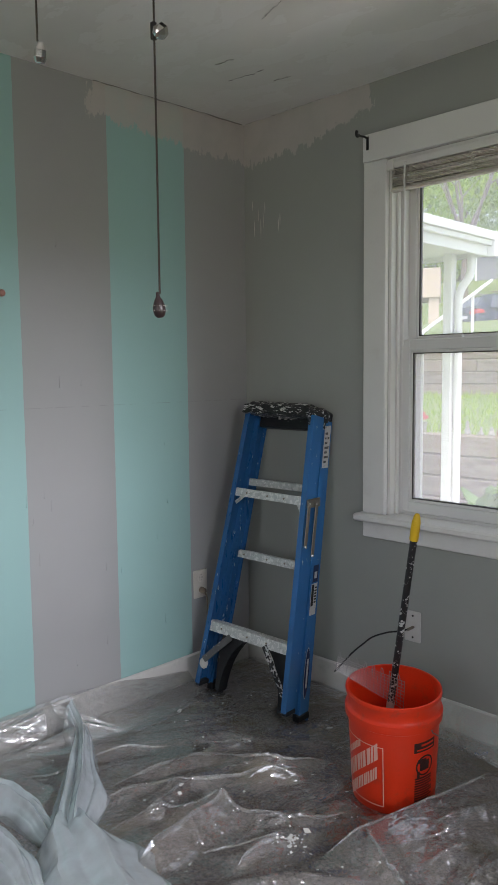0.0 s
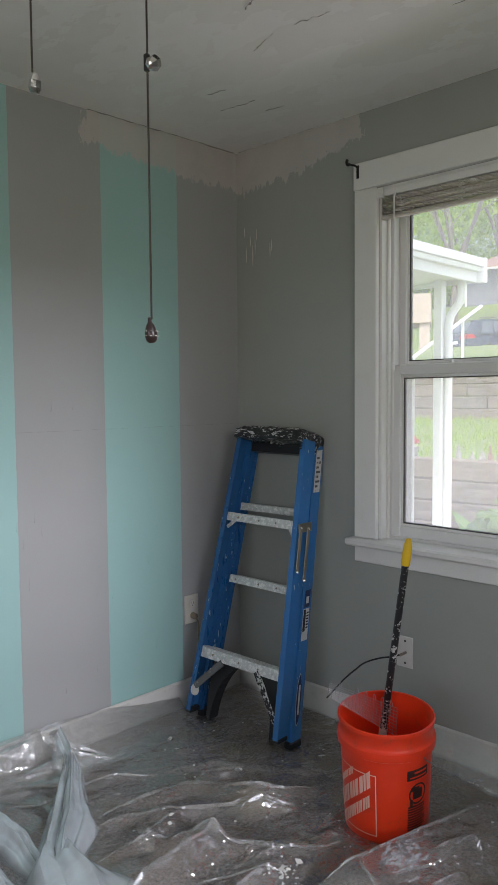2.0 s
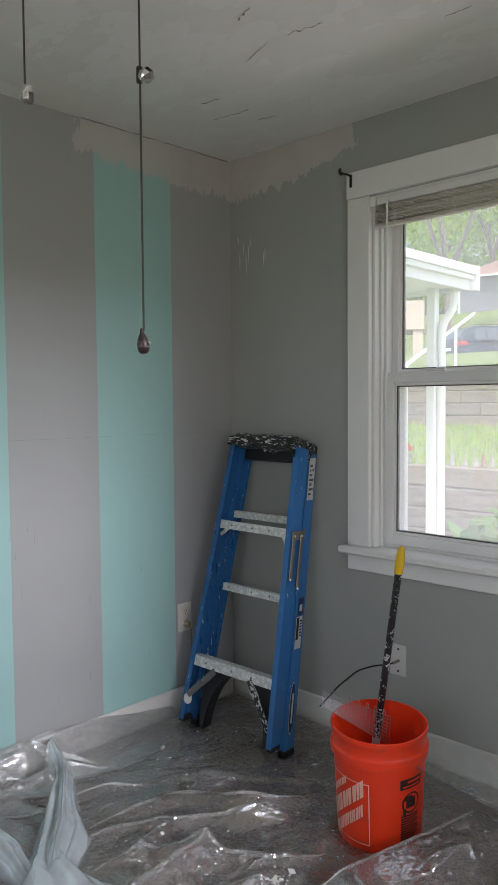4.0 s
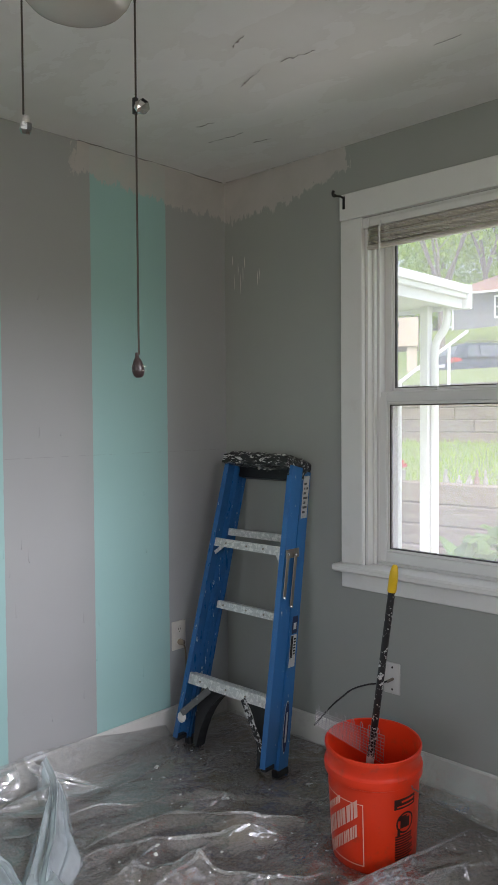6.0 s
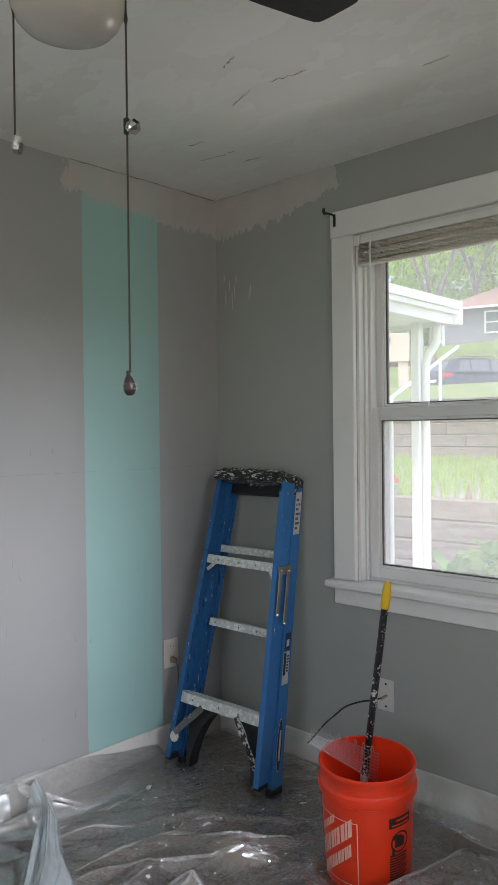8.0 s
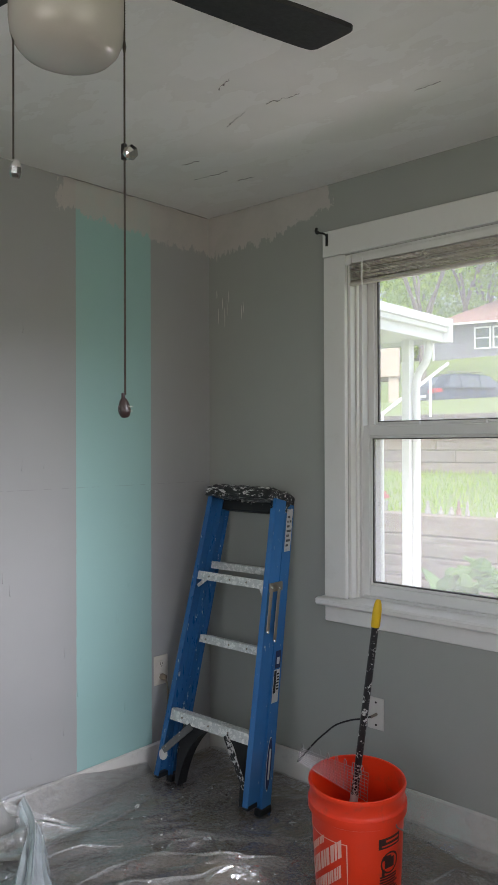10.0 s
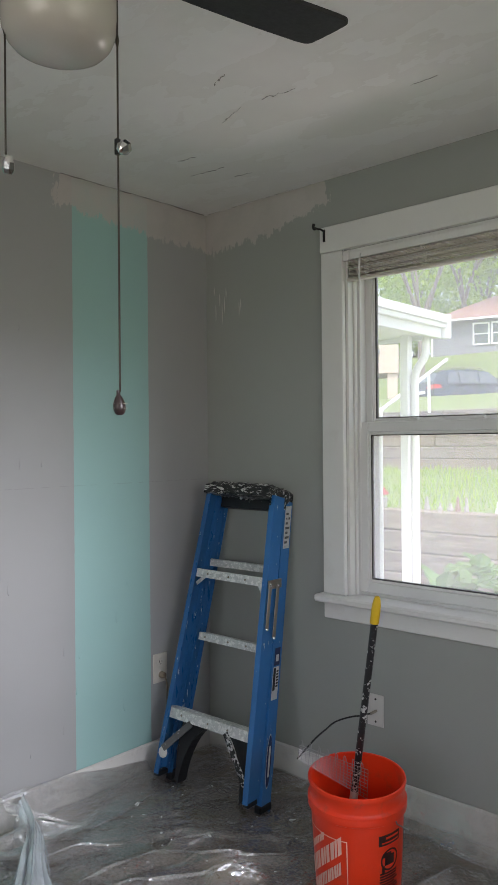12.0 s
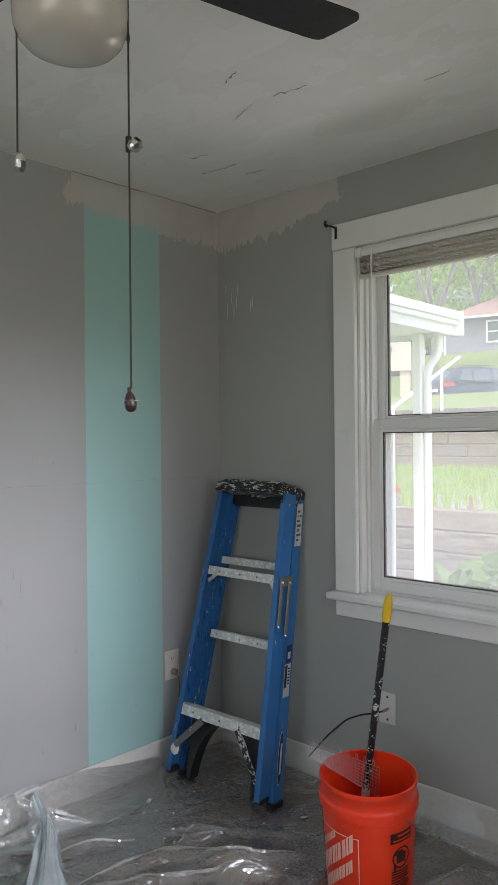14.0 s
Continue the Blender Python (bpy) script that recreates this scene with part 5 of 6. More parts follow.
def gathered(pts, widths, seed, flutes=2.5, lean=0.0):
    """A bunched length of film: long soft flutes that follow a line of points."""
    line = smooth_line(pts, 12)
    nn = len(line)

    def place(u, v):
        i = min(int(round(v * (nn - 1))), nn - 1)
        p = line[i]
        d = (line[min(i + 1, nn - 1)] - line[max(i - 1, 0)]).normalized()
        s = Vector((d.y, -d.x, 0)).normalized()
        t = v * (len(widths) - 1)
        k = min(int(t), len(widths) - 2)
        w, hgt = (widths[k][j] + (widths[k + 1][j] - widths[k][j]) * (t - k) for j in (0, 1))
        q = 2 * u - 1
        shape = max(0.0, 1 - abs(q) ** 2.4)
        ph = q * math.pi * flutes + seed + 1.3 * noise.noise(Vector((v * 2.2, seed, 1)))
        f = 0.55 + 0.45 * (1 - abs(math.sin(ph * 0.5))) ** 0.8 + 0.10 * abs(math.sin(ph * 1.3 + 2)) + 0.20 * noise.noise(Vector((q * 1.6, v * 3.5, seed))) + 0.10 * abs(noise.noise(Vector((q * 5, v * 9, seed))))
        edge = 1 + 0.22 * noise.noise(Vector((v * 6, seed, 4 if q > 0 else 9)))
        r = p + s * (q * w * edge + lean * shape * hgt)
        return (r.x, r.y, max(0.004, p.z * shape + hgt * shape * f + 0.006))
    return film_grid(44, nn - 1, place)


BUNCH = "milky bunched plastic"
part("gathered_fold", gathered([(0.07, -1.02, 0.11), (0.20, -1.06, 0.06), (0.34, -1.15, 0.03), (0.48, -1.25, 0.02), (0.62, -1.36, 0.015), (0.70, -1.42, 0.01)],
     [(0.035, 0.03), (0.04, 0.05), (0.060, 0.07), (0.085, 0.075), (0.075, 0.065), (0.06, 0.04)], 1.0, 3.2), FILM_THICK, sheet, BUNCH, True)
part("gathered_fold", gathered([(0.56, -1.34, 0.02), (0.66, -1.38, 0.02), (0.80, -1.41, 0.015), (0.96, -1.45, 0.01), (1.10, -1.50, 0.0)],
     [(0.05, 0.05), (0.11, 0.075), (0.16, 0.070), (0.17, 0.05), (0.14, 0.02)], 2.3, 2.4), FILM_THICK, sheet, BUNCH, True)
part("gathered_fold", gathered([(0.24, -1.46, 0.03), (0.36, -1.42, 0.03), (0.48, -1.41, 0.02), (0.62, -1.42, 0.01)],
     [(0.05, 0.05), (0.055, 0.06), (0.05, 0.055), (0.03, 0.03)], 4.1, 2.8), FILM_THICK, sheet, BUNCH, True)
part("gathered_fold", gathered([(0.40, -1.64, 0.01), (0.54, -1.58, 0.03), (0.66, -1.56, 0.03), (0.80, -1.58, 0.01)],
     [(0.06, 0.05), (0.07, 0.08), (0.06, 0.06), (0.04, 0.03)], 5.7, 2.6), FILM_THICK, sheet, BUNCH, True)


def fold_strip(pts, width, height, seed):
    """A doubled pleat of film lying along a line on the sheet."""
    line = smooth_line([(x, y, 0) for x, y in pts], 10)
    nn = len(line)
    section = ((-1.0, 0.0), (-0.55, 0.25), (-0.15, 0.85), (0.05, 1.0), (0.30, 0.65), (0.62, 0.35), (1.0, 0.0))
    bm = bmesh.new()
    rings = []
    for i, p in enumerate(line):
        d = (line[min(i + 1, nn - 1)] - line[max(i - 1, 0)]).normalized()
        side = Vector((d.y, -d.x, 0))
        t = i / (nn - 1)
        taper = min(1.0, 4 * t + 0.05, 4 * (1 - t) + 0.05)
        wob = noise.noise(Vector((i * 0.25, seed, 1)))
        w = width * (0.75 + 0.5 * abs(noise.noise(Vector((i * 0.2, seed, 5))))) * taper
        ring = []
        for u, k in section:
            q = p + side * (u * w + 0.004 * wob)
            ring.append(bm.verts.new((q.x, q.y, film_height(q.x, q.y) + 0.0015 + k * height * (0.9 + 0.4 * wob) * taper)))
        rings.append(ring)
    for a, b in zip(rings, rings[1:]):
        for k in range(len(section) - 1):
            bm.faces.new((a[k], a[k + 1], b[k + 1], b[k]))
    part("pleat", bm, FILM_FOLD, sheet, "", True)


for k, f in enumerate(FOLDS[:13]):
    fold_strip(f[0], 0.009 if k < 4 else 0.006, 0.005, k * 3.7)
for k, pts in enumerate(([(0.24, -0.86), (0.235, -0.72), (0.20, -0.50)], [(0.28, -1.20), (0.30, -1.00), (0.42, -0.84)], [(0.20, -1.34), (0.30, -1.22), (0.40, -1.16)],
                         [(1.00, -0.92), (1.08, -0.82), (1.13, -0.70)], [(1.36, -0.80), (1.44, -0.62), (1.46, -0.34)], [(0.95, -1.16), (1.02, -1.02), (1.12, -0.92)])):
    fold_strip(pts, 0.006, 0.005, 70 + k)

# paint chips scattered on the plastic
rng = random.Random(77)
bm = bmesh.new()


def chip(x, y, r):
    z = film_height(x, y) + 0.003
    n = rng.randint(4, 6)
    tilt = pose(x, y, z, rng.uniform(-20, 20), rng.uniform(-20, 20), rng.uniform(0, 360))
    ring = [tilt @ Vector((r * rng.uniform(0.5, 1.2) * math.cos(2 * math.pi * k / n), r * rng.uniform(0.4, 1.0) * math.sin(2 * math.pi * k / n), 0)) for k in range(n)]
    a = [bm.verts.new(v) for v in ring]
    b = [bm.verts.new(v + Vector((0, 0, 0.0012))) for v in ring]
    bm.faces.new(b)
    for k in range(n):
        bm.faces.new((a[k], a[(k + 1) % n], b[(k + 1) % n], b[k]))


for k in range(110):
    chip(rng.uniform(0.1, 1.6), rng.uniform(-1.45, -0.1), rng.choice((0.002, 0.003, 0.004, 0.006)))
for k in range(40):
    chip(1.115 + rng.gauss(0, 0.022), -0.945 + rng.gauss(0, 0.018), rng.uniform(0.003, 0.008))
for x, y, r in ((1.11, -0.88, 0.014), (0.70, -1.02, 0.013), (0.68, -1.0, 0.010), (0.75, -0.33, 0.015), (0.31, -0.66, 0.012), (0.22, -0.62, 0.013), (0.60, -0.62, 0.02)):
    chip(x, y, r)
single("paint_chips", bm, CHIP, "scattered white paint chips on the plastic", "debris", "stuff")

# ---------------------------------------------------------------- outside

# one sheet of ground: yard, terraces, street bank, hill


def ground_z(x, y):
    steps = ((-60, -0.35), (3.62, -0.35), (3.70, 0.74), (8.22, 0.98), (8.34, 1.84), (16.0, 2.60), (19.5, 2.86), (20.5, 2.50), (29.2, 2.60), (32.0, 4.3), (40.0, 6.70), (60, 9.5), (140, 14), (1500, 40))
    for (a, za), (b, zb) in zip(steps, steps[1:]):
        if a <= y <= b:
            return za + (zb - za) * (y - a) / (b - a)
    return -0.35


bm = bmesh.new()
ys = [-1500, -200, -60, -10, 0.2, 2, 3.62, 3.70, 4.5, 5.5, 6.5, 7.5, 8.22, 8.34, 10, 12, 14, 16, 19.5, 20.5, 24, 29.2, 30, 32, 34, 37, 40, 45, 50, 60, 90, 140, 400, 1500]
xs = [-1500, -300, -100, -60, -40, -30, -24, -18, -14, -10, -7, -4.5, -2.5, -1, 0.5, 2, 4, 8, 20, 60, 300, 1500]
vs = [[bm.verts.new((x, y, ground_z(x, y) + (0.05 * noise.noise(Vector((x, y, 0)) * 0.7) if y > 4 and y not in (8.22, 8.34) else 0))) for x in xs] for y in ys]
for a, b in zip(vs, vs[1:]):
    for i in range(len(xs) - 1):
        bm.faces.new((a[i], a[i + 1], b[i + 1], b[i]))
single("ground", bm, GRASS, "grassy yard rising in terraces to a hill", "ground", "structure", smooth=False)

bm = bmesh.new()
box(bm, (-60, 20.8, 2.5), (40, 29.0, 2.66))
single("road", bm, ROAD, "grey asphalt street above the yard", "road", "structure")

# grass blades on the lower lawn
rng = random.Random(9)
bm_v, bm_f = [], []
for k in range(9000):
    x, y = rng.uniform(-6.5, 1.5), rng.uniform(3.85, 8.2)
    z = ground_z(x, y) - 0.02
    hh, a, w = rng.uniform(0.05, 0.13), rng.uniform(0, 6.28), rng.uniform(0.006, 0.012)
    lean = rng.uniform(-0.04, 0.04)
    i = len(bm_v)
    dx, dy = math.cos(a) * w, math.sin(a) * w
    bm_v += [(x - dx, y - dy, z), (x + dx, y + dy, z), (x + lean, y + lean * 0.5, z + hh)]
    bm_f.append((i, i + 1, i + 2))
me = bpy.data.meshes.new("grass")
me.from_pydata(bm_v, [], bm_f)
me.materials.append(BLADE)
tagged(new("grass", me), "bright green unmown lawn grass", "grass", "", "stuff")

# timber retaining walls: each timber is a piece


def retaining_wall(name, y, z0, z1, x0, x1, course, lengths, seed, label):
    w = thing(name, label, "retaining wall", at=(0, y, z0))
    r = random.Random(seed)
    meshes = []
    for ll in lengths:
        bm = bmesh.new()
        v = box(bm, (0.004, -0.07, 0.004), (ll - 0.004, 0.07, course - 0.004), 0.012)
        meshes.append((ll, mesh_of("timber", bm, TIMBER)))
    n = max(1, round((z1 - z0) / course))
    for c in range(n):
        x = x0 - r.uniform(0, 1.5)
        while x < x1:
            ll, me_ = r.choice(meshes)
            o = new("timber", me_)
            o.parent = w
            o.matrix_basis = pose(x, r.uniform(-0.012, 0.012), c * course, r.uniform(-1.2, 1.2), 0, 0)
            x += ll
    return w


retaining_wall("retaining_wall", 3.62, -0.37, 0.79, -5.5, 2.5, 0.193, (0.9, 1.3, 1.9, 2.4), 1, "weathered grey timber retaining wall below the lawn")
retaining_wall("retaining_wall", 8.22, 0.95, 1.90, -13, 4, 0.19, (1.6, 2.4, 3.0), 2, "weathered grey timber retaining wall behind the lawn")

# white porch beside the window
porch = thing("porch", "white painted porch roof with posts and gutter", "porch", at=(0, 0, -0.35))
PG = Vector((0, 0, -0.35))


def ppart(name, bm, material, label="", parent=None, smooth=False):
    bmesh.ops.translate(bm, vec=-PG, verts=bm.verts)
    return part(name, bm, material, parent or porch, label, smooth)


ppart("roof", boxes([((-2.6, 0.17, 2.31), (-0.19, 2.60, 2.36)), ((-2.6, 0.17, 2.20), (-0.19, 2.60, 2.215))]), PORCH, "white roof deck and soffit")
ppart("fascia", boxes([((-0.19, 0.17, 2.165), (-0.16, 2.62, 2.325)), ((-2.6, 2.60, 2.165), (-0.19, 2.62, 2.325))], 0.003), PORCH)
ppart("gutter", boxes([((-0.159, 0.17, 2.27), (-0.10, 2.625, 2.33)), ((-0.159, 0.17, 2.235), (-0.122, 2.625, 2.27)), ((-0.162, 2.60, 2.16), (-0.096, 2.64, 2.335))], 0.004), PORCH, "white metal gutter")
ppart("post", boxes([((-0.452, 2.50, -0.35), (-0.382, 2.57, 2.20))], 0.005), PORCH)
bm = bmesh.new()
tube(bm, smooth_line([(-0.272, 2.58, 2.20), (-0.272, 2.58, 2.09), (-0.290, 2.575, 2.02), (-0.335, 2.56, 1.95), (-0.352, 2.55, 1.86), (-0.352, 2.55, 1.7)], 5) + [Vector((-0.352, 2.55, -0.35))], 0.031, 10)
ppart("downspout", bm, PORCH, "white metal downspout", None, True)
bm = bmesh.new()
tube(bm, [(-0.913, 2.956, 1.663), (-1.168, 4.649, 2.248)], 0.017, 8)
tube(bm, [(-1.088, 4.126, 1.68), (-1.088, 4.126, 2.07)], 0.015, 8)
tube(bm, [(-0.913, 2.956, -0.35), (-0.913, 2.956, 1.67)], 0.022, 8)
ppart("handrail", bm, PORCH, "white metal stair handrail", None, True)

# trinkets and flowers along the lower wall
rng = random.Random(31)
for k, (x, c) in enumerate(((-0.95, STONE), (-0.85, STONE), (-0.72, STONE), (-0.55, SHINGLE), (-0.47, STONE), (-0.62, STONE), (-0.18, PORCH))):
    bm = bmesh.new()
    r = rng.uniform(0.02, 0.035)
    hgt = rng.uniform(0.06, 0.15)
    revolve(bm, [(0.0, hgt), (r * 0.4, hgt * 0.95), (r * 0.6, hgt * 0.7), (r * 0.5, hgt * 0.55), (r, hgt * 0.3), (r, 0), (0, 0)], 10, Matrix.Translation((x, 3.63, 0.79)))
    single("garden_ornament", bm, c, "small stone garden ornament on the timber wall", "ornament", group="ornaments on the wall", smooth=True)


def leaf_cloud(count, centre, spread, size, seed, flat=0.0, shell=False):
    """Many small leaf quads round a centre, uneven and with gaps."""
    r = random.Random(seed)
    vv, ff = [], []
    clumps = [Vector((r.gauss(0, 0.45), r.gauss(0, 0.45), r.gauss(0, 0.4))) for _ in range(16)]
    for k in range(count):
        c = r.choice(clumps) + Vector((r.gauss(0, 0.2), r.gauss(0, 0.2), r.gauss(0, 0.17)))
        p = Vector(centre) + Vector((c.x * spread[0], c.y * spread[1], c.z * spread[2]))
        s = size * r.uniform(0.6, 1.4)
        m = Euler((r.uniform(0, 6.28), r.uniform(0, 6.28), r.uniform(0, 6.28))).to_matrix()
        i = len(vv)
        for a, b in ((-0.5, 0), (0, -0.32), (0.5, 0), (0, 0.32)):
            vv.append(tuple(p + m @ Vector((a * s, b * s, 0.0))))
        ff.append((i, i + 1, i + 2, i + 3))
    return vv, ff


def cloud_part(name, data, material, parent):
    me_ = bpy.data.meshes.new(name)
    me_.from_pydata(data[0], [], data[1])
    me_.materials.append(material)
    o = new(name, me_)
    o.parent = parent
    return o


fl = thing("flower_pot", "red flowers in a small pot on the timber wall", "flowers", at=(-1.32, 3.63, 0.79))
bm = bmesh.new()
revolve(bm, [(0.0, 0.005), (0.04, 0.0), (0.055, 0.09), (0.05, 0.09), (0.0, 0.08)], 12)
part("pot", bm, STONE, fl, "", True)
cloud_part("blossoms", leaf_cloud(70, (0, 0, 0.14), (0.07, 0.07, 0.06), 0.04, 3), FLOWER, fl)


def broad_leaf_plant(x, y, z, count, seed):
    t = thing("hosta_plant", "broad pale green leaves growing below the window", "plant", group="plants under the window", at=(x, y, z))
    r = random.Random(seed)
    for k in range(count):
        bm = bmesh.new()
        ll, ww = r.uniform(0.16, 0.26), r.uniform(0.10, 0.15)
        yaw, tilt = r.uniform(0, 360), r.uniform(10, 55)
        m = pose(r.uniform(-0.16, 0.16), r.uniform(-0.12, 0.12), r.uniform(0.0, 0.22), 0, 0, yaw) @ pose(0, 0, 0, 0, -tilt, 0)
        rows = []
        for i in range(7):
            u = i / 6
            w = ww * math.sin(math.pi * min(1, u * 0.93 + 0.06)) ** 0.8 * (1.15 - 0.5 * u)
            rows.append([bm.verts.new(m @ Vector((u * ll, s * w / 2, -0.25 * ll * u * u + 0.025 * abs(s) + 0.006 * math.sin(u * 15)))) for s in (-1, -0.5, 0, 0.5, 1)])
        for a, b in zip(rows, rows[1:]):
            for i in range(4):
                bm.faces.new((a[i], a[i + 1], b[i + 1], b[i]))
        part("leaf", bm, LEAF_DEEP, t, "", True)
    bm = bmesh.new()
    tube(bm, [(0, 0, -1.0), (0.01, 0, -0.5), (0, 0.01, 0.1)], 0.012, 6)
    part("stem", bm, LEAF_DEEP, t)


for k, (x, y, z) in enumerate(((0.72, 1.50, 0.47), (0.50, 1.52, 0.36), (0.95, 1.55, 0.46), (0.66, 1.85, 0.40))):
    broad_leaf_plant(x, y, z, 13, 40 + k)

# parked car


def loft(bm, sections):
    rings = [[bm.verts.new(p) for p in s] for s in sections]
    n = len(rings[0])
    for a, b in zip(rings, rings[1:]):
        for k in range(n):
            bm.faces.new((a[k], a[(k + 1) % n], b[(k + 1) % n], b[k]))
    bm.faces.new(rings[0][::-1])
    bm.faces.new(rings[-1])
    bmesh.ops.recalc_face_normals(bm, faces=bm.faces)


def oct_section(x, z0, z1, w0, w1, r=0.12):
    """A rounded cross-section of the car body at length x."""
    wm = (w0 + w1) / 2 if w0 - w1 > 0.1 else w0
    r = min(r, (z1 - z0) * 0.3)
    return [(x, -w0, z0 + r * 0.3), (x, -w0 + r * 0.6, z0), (x, w0 - r * 0.6, z0), (x, w0, z0 + r * 0.3), (x, wm, (z0 + z1) / 2), (x, w1, z1 - r), (x, w1 - r, z1), (x, -w1 + r, z1), (x, -w1, z1 - r),
            (x, -wm, (z0 + z1) / 2)]


car = thing("parked_car", "dark blue-grey estate car parked on the street", "car")
bm = bmesh.new()
loft(bm, [oct_section(x, z0, z1, w, w - 0.04) for x, z0, z1, w in ((0.0, 0.42, 0.86, 0.80), (0.06, 0.30, 1.0, 0.88), (0.5, 0.22, 1.02, 0.92), (2.4, 0.20, 1.0, 0.93), (3.3, 0.20, 0.98, 0.92), (4.2, 0.24, 0.90, 0.88), (4.55, 0.30, 0.78, 0.78))])
part("body", bm, CARPAINT, car, "", True)
bm = bmesh.new()
loft(bm, [oct_section(x, z0, z1, w0, w1, 0.1) for x, z0, z1, w0, w1 in ((0.10, 0.98, 1.05, 0.84, 0.80), (0.42, 0.98, 1.50, 0.86, 0.66), (0.8, 0.98, 1.60, 0.88, 0.68), (1.8, 0.98, 1.63, 0.88, 0.69), (2.5, 0.98, 1.56, 0.88, 0.68), (3.35, 0.97, 1.0, 0.86, 0.80))])
part("cabin", bm, CARPAINT, car, "", True)


def car_panel(name, pts, material, label="", thick=0.02, nrm=(0, -1, 0)):
    bm = bmesh.new()
    a = [bm.verts.new(p) for p in pts]
    b = [bm.verts.new(Vector(p) + Vector(nrm) * thick) for p in pts]
    bm.faces.new(b)
    for k in range(len(a)):
        bm.faces.new((a[k], a[(k + 1) % len(a)], b[(k + 1) % len(b)], b[k]))
    bmesh.ops.recalc_face_normals(bm, faces=bm.faces)
    return part(name, bm, material, car, label)


for x0, x1, x2, x3 in ((0.62, 0.78, 1.15, 1.15), (1.22, 1.22, 2.0, 2.0), (2.07, 2.07, 2.55, 2.95)):
    car_panel("side_window", [(x0, -0.855, 1.05), (x3, -0.855, 1.05), (x2, -0.70, 1.50), (x1, -0.70, 1.50)], CARGLASS, nrm=(0, -1, 0.35), thick=0.035)
car_panel("rear_window", [(0.155, -0.72, 1.10), (0.155, 0.72, 1.10), (0.41, 0.60, 1.46), (0.41, -0.60, 1.46)], CARGLASS, nrm=(-1, 0, 0.7), thick=0.03)
for s in (-1, 1):
    car_panel("tail_light", [(0.01, s * 0.86, 0.80), (0.01, s * 0.42, 0.84), (0.01, s * 0.42, 0.92), (0.05, s * 0.86, 1.0)], TAIL, "red and clear tail light", 0.03, (-1, 0, 0))
car_panel("tail_light", [(0.03, -0.885, 0.82), (0.38, -0.925, 0.86), (0.30, -0.925, 0.98), (0.05, -0.89, 1.0)], TAIL, "", 0.02, (0, -1, 0))
car_panel("number_plate", [(0.0, -0.26, 0.66), (0.0, 0.26, 0.66), (0.0, 0.26, 0.78), (0.0, -0.26, 0.78)], PORCH, "white plate with plain bars", 0.03, (-1, 0, 0))
car_panel("rear_bumper", [(-0.01, -0.86, 0.34), (-0.01, 0.86, 0.34), (-0.01, 0.86, 0.56), (-0.01, -0.86, 0.56)], CARPAINT, "", 0.05, (-1, 0, 0))
for s in (-0.55, 0.55):
    bm = bmesh.new()
    tube(bm, [(0.7, s, 1.63), (0.8, s, 1.68), (2.2, s, 1.69), (2.4, s, 1.62)], 0.02, 6)
    part("roof_rail", bm, STEEL, car)
for x in (0.95, 3.65):
    for s in (-0.86, 0.86):
        bm = bmesh.new()
        revolve(bm, [(0.20, -0.11), (0.31, -0.10), (0.335, -0.06), (0.335, 0.06), (0.31, 0.10), (0.20, 0.11)], 24, axes((x, s, 0.335), (1, 0, 0), (0, 1, 0)))
        wh = part("wheel", bm, TYRE, car, "", True)
        bm = bmesh.new()
        revolve(bm, [(0.0, 0.09), (0.12, 0.085), (0.20, 0.10), (0.21, 0.0), (0.0, 0.0)], 20, axes((x, s, 0.335), (1, 0, 0), (0, 1 if s > 0 else -1, 0)))
        part("rim", bm, STEEL, wh, "", True)
car.matrix_world = pose(-12.35, 24.4, 2.66, 0, 0, 56)

# grey house on the hill
house = thing("house", "grey clapboard house with brown-red hip roof and white windows", "house")


def hpart(name, bm, material, label="", parent=None):
    return part(name, bm, material, parent or house, label)


bm = bmesh.new()
for k in range(13):
    z = -0.6 + k * 0.215
    t = 0.03
    v = box(bm, (-1.0, 0.0, z), (10.0, 7.0, z + 0.213))
    for q in v:
        if q.co.z > z + 0.1:
            q.co.x += t if q.co.x < 5 else -t
            q.co.y += t if q.co.y < 3 else -t
hpart("wall", bm, SIDING, "grey lap siding")
bm = bmesh.new()
a = [bm.verts.new(p) for p in ((-1.45, -0.45, 2.12), (10.45, -0.45, 2.12), (10.45, 7.45, 2.12), (-1.45, 7.45, 2.12), (2.3, 3.5, 4.1), (7.0, 3.5, 4.1))]
for f in ((0, 1, 5, 4), (1, 2, 5), (2, 3, 4, 5), (3, 0, 4), (3, 2, 1, 0)):
    bm.faces.new([a[k] for k in f])
hpart("roof", bm, SHINGLE, "faded red-brown shingle roof")
hpart("fascia", boxes([((-1.46, -0.47, 2.06), (10.46, -0.44, 2.18)), ((-1.47, -0.44, 2.06), (-1.44, 7.46, 2.18))]), PORCH, "white eaves board")
for x in (1.55, 2.65, 6.2):
    wn_ = hpart("window", boxes([((x - 0.05, -0.06, 0.55), (x + 0.95, 0.01, 0.63)), ((x - 0.05, -0.06, 1.80), (x + 0.95, 0.01, 1.90)), ((x - 0.05, -0.06, 0.63), (x + 0.05, 0.01, 1.80)),
                                ((x + 0.85, -0.06, 0.63), (x + 0.95, 0.01, 1.80)), ((x + 0.05, -0.05, 1.18), (x + 0.85, 0.01, 1.25))]), PORCH, "white window frame")
    hpart("pane", boxes([((x + 0.05, -0.035, 0.63), (x + 0.85, -0.02, 1.18)), ((x + 0.05, -0.035, 1.25), (x + 0.85, -0.02, 1.80))]), DARKGLASS, "", wn_)
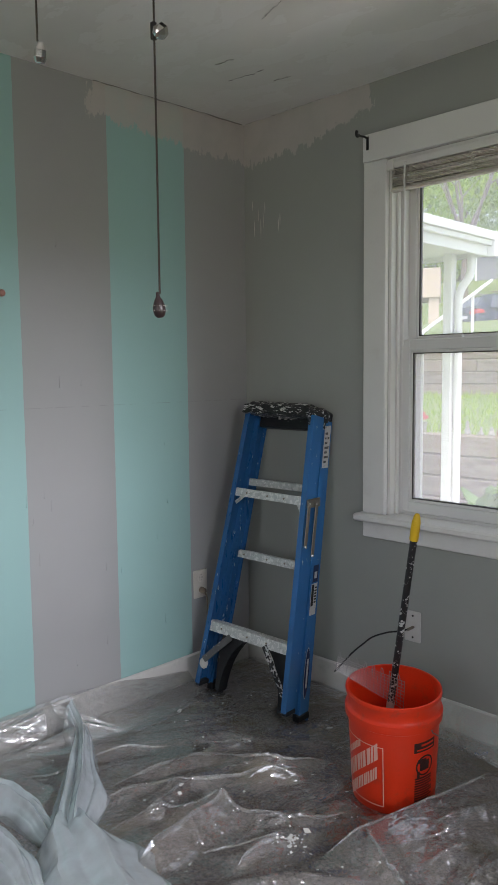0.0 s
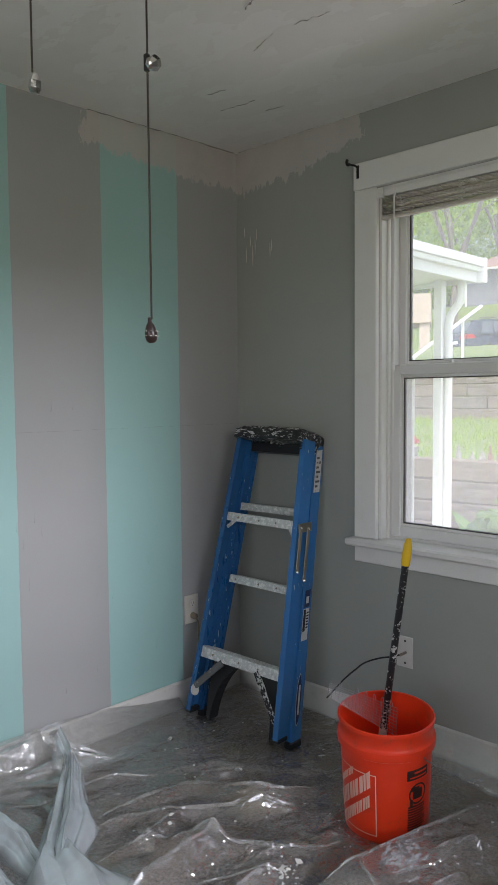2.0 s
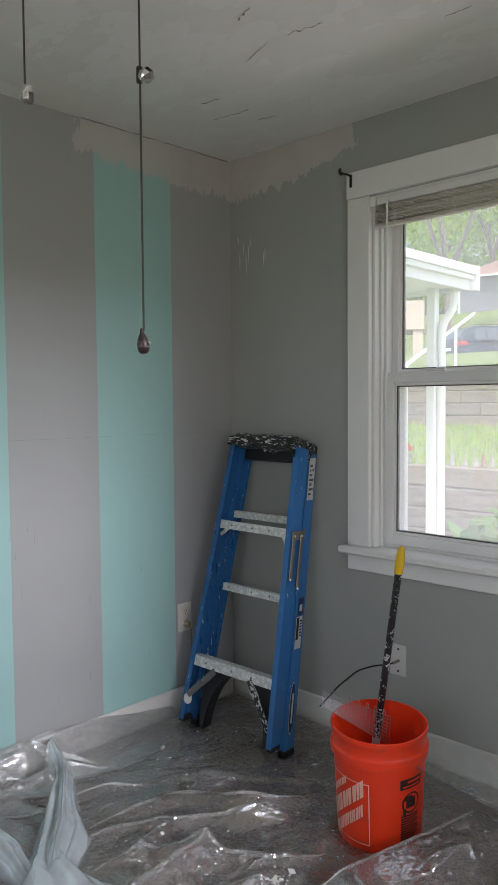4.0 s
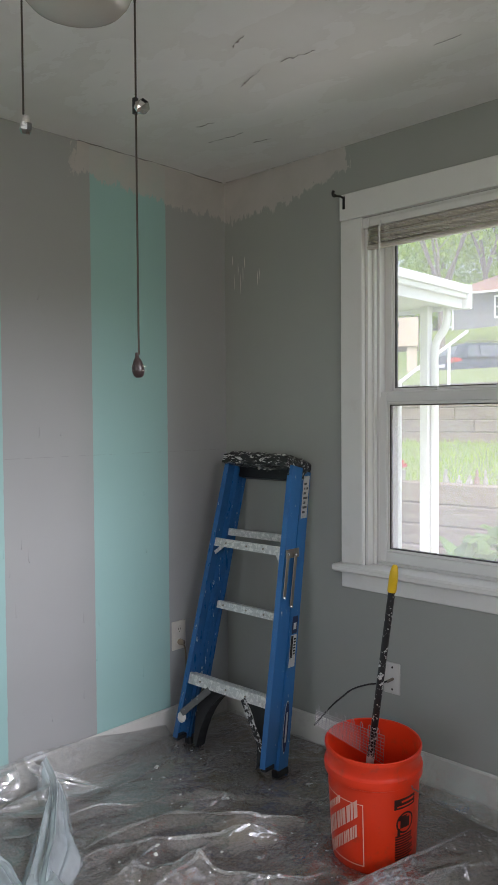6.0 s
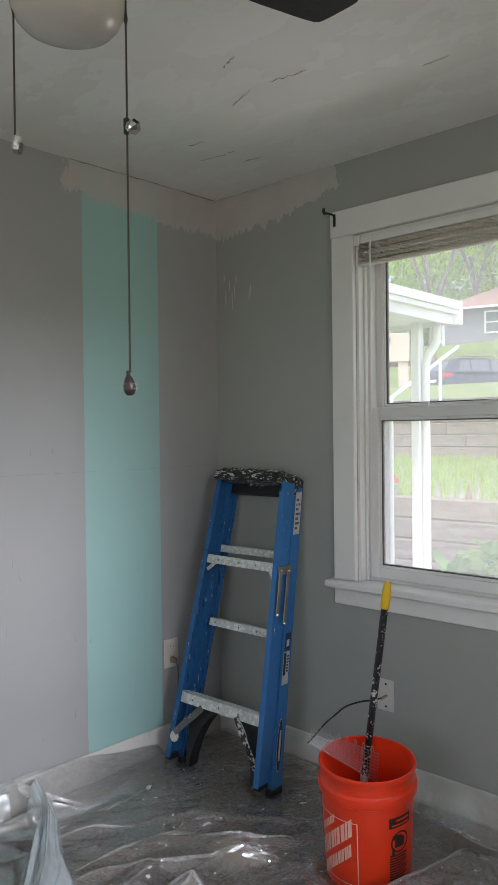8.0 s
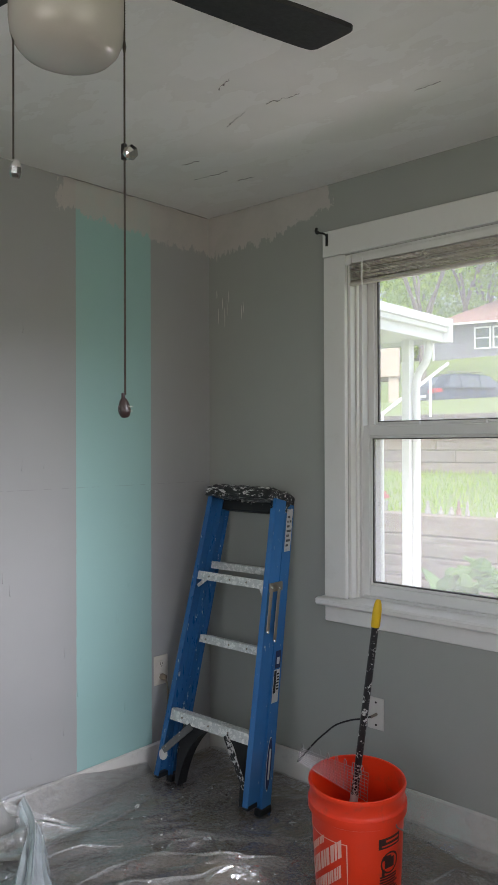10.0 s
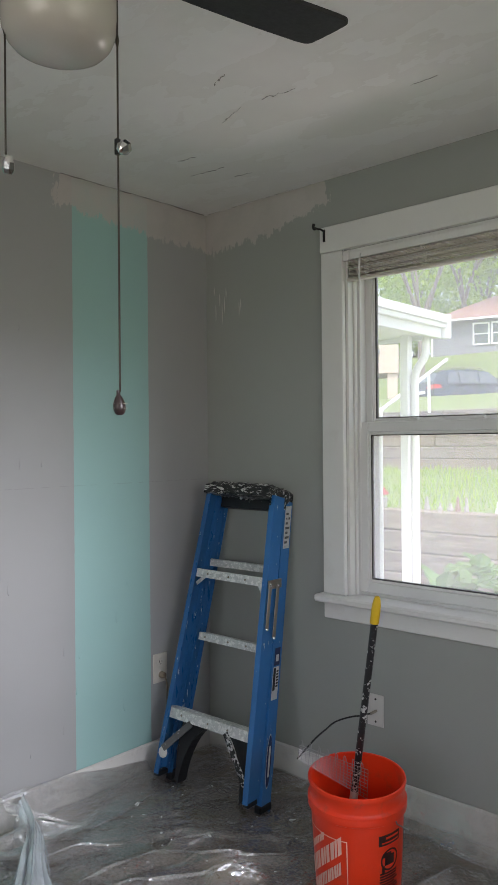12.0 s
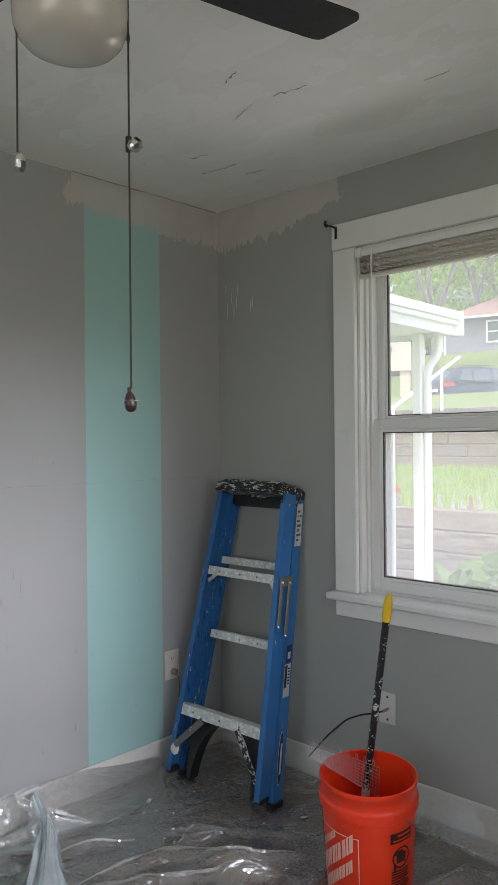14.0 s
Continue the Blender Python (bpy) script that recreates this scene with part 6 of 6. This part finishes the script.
hpart("corner_board", boxes([((-1.04, -0.04, -0.6), (-0.92, -0.01, 2.1))]), PORCH)
bm = bmesh.new()
tube(bm, [(3.9, 2.6, 3.4), (3.9, 2.6, 4.75)], 0.14, 10)
hpart("chimney_pipe", bm, PORCH, "white vent pipe")
house.matrix_world = pose(-19.3, 40.3, 6.75, 0, 0, 14)

# beige outbuilding on posts, seen past the porch
shed = thing("outbuilding", "small beige building raised on posts", "building")
part("wall", boxes([((0, 0, 1.6), (3.4, 3, 3.0))], 0.02), BEIGE, shed)
for x in (0.3, 3.1):
    part("post", boxes([((x - 0.25, 0.1, -0.6), (x + 0.25, 0.5, 1.6))], 0.02), BEIGE, shed)
part("vent", boxes([((2.1, -0.03, 2.55), (2.5, -0.005, 2.8))]), DARKGLASS, shed)
shed.matrix_world = pose(-13.33, 19.45, 2.7, 0, 0, 30) @ Matrix.Scale(0.72, 4)


def tree(x, y, z, height, spread, seed, leaves, size, forks, lean=0.0, label=""):
    t = thing("tree", label or "tall tree with fresh light green leaves", "tree", group="trees on the hill", at=(x, y, z))
    r = random.Random(seed)
    bm = bmesh.new()
    base_r = height * 0.0145
    fork = Vector((lean * 0.3, 0, height * 0.22))
    tube(bm, [(0, 0, -1.0), (lean * 0.1, 0, height * 0.1), fork], [base_r * 1.25, base_r, base_r * 0.85], 8)
    for k in range(forks):
        a = 6.28 * k / forks + r.uniform(-0.4, 0.4)
        out = r.uniform(0.16, 0.34) * height
        p = [fork]
        for i in range(1, 6):
            u = i / 5
            p.append(fork + Vector((math.cos(a) * out * u ** 1.2 + r.uniform(-0.15, 0.15) + lean * u, math.sin(a) * out * u ** 1.2 + r.uniform(-0.15, 0.15), height * 0.62 * u)))
        tube(bm, smooth_line(p, 3), [base_r * 0.55 * (1 - 0.85 * q / 15) for q in range(16)], 6)
        for i in (2, 3, 4):
            q = p[i]
            b2 = a + r.uniform(-1.6, 1.6)
            tip = q + Vector((math.cos(b2) * height * 0.12, math.sin(b2) * height * 0.12, height * r.uniform(0.06, 0.16)))
            tube(bm, smooth_line([q, (q + tip) / 2 + Vector((r.uniform(-.2, .2), r.uniform(-.2, .2), 0.1)), tip], 3), [base_r * 0.2 * (1 - 0.12 * i2) for i2 in range(7)], 5)
    part("trunk", bm, BARK, t, "grey-brown forked trunk", True)
    cloud_part("crown", leaf_cloud(leaves, (lean, 0, height * 0.66), (spread, spread, height * 0.42), size, seed + 100), LEAF, t)
    return t


tree(-15.9, 30.8, 3.7, 13.0, 5.0, 1, 2600, 0.28, 6, label="bare-limbed forked tree with thin spring leaves")
tree(-20.5, 45.0, 7.2, 16.0, 6.0, 2, 6500, 0.36, 5)
for k, (x, y, hgt, sp, lv) in enumerate(((-27, 50, 15, 6, 10500), (-23, 54, 17, 7, 12000), (-17, 55, 16, 6.5, 12000), (-11.5, 54, 17, 7, 12000), (-33, 54, 16, 7, 10500), (-26, 64, 20, 9, 12000), (-15, 66, 21, 9, 12000), (-6, 58, 17, 8, 10500), (-38, 66, 20, 9, 7000))):
    tree(x, y, ground_z(x, y) - 0.4, hgt, sp, 10 + k, int(lv * 2.0), 0.23, 4)

# understorey on the hill
for k, (x, y) in enumerate(((-31, 47), (-27, 46), (-23.5, 47), (-20.5, 48.5), (-25, 50), (-29, 51), (-8, 48), (-34, 50))):
    b = thing("bush", "dense light green bush on the hill", "bush", group="bushes on the hill", at=(x, y, ground_z(x, y) - 0.3))
    bm = bmesh.new()
    for j in range(4):
        a = j * 1.6 + k
        tube(bm, [(0, 0, 0), (0.5 * math.cos(a), 0.5 * math.sin(a), 1.0), (1.0 * math.cos(a), 1.0 * math.sin(a), 2.4)], [0.09, 0.06, 0.02], 6)
    part("stems", bm, BARK, b)
    cloud_part("foliage", leaf_cloud(7000, (0, 0, 2.6), (2.9, 2.4, 2.9), 0.22, 300 + k), LEAF, b)
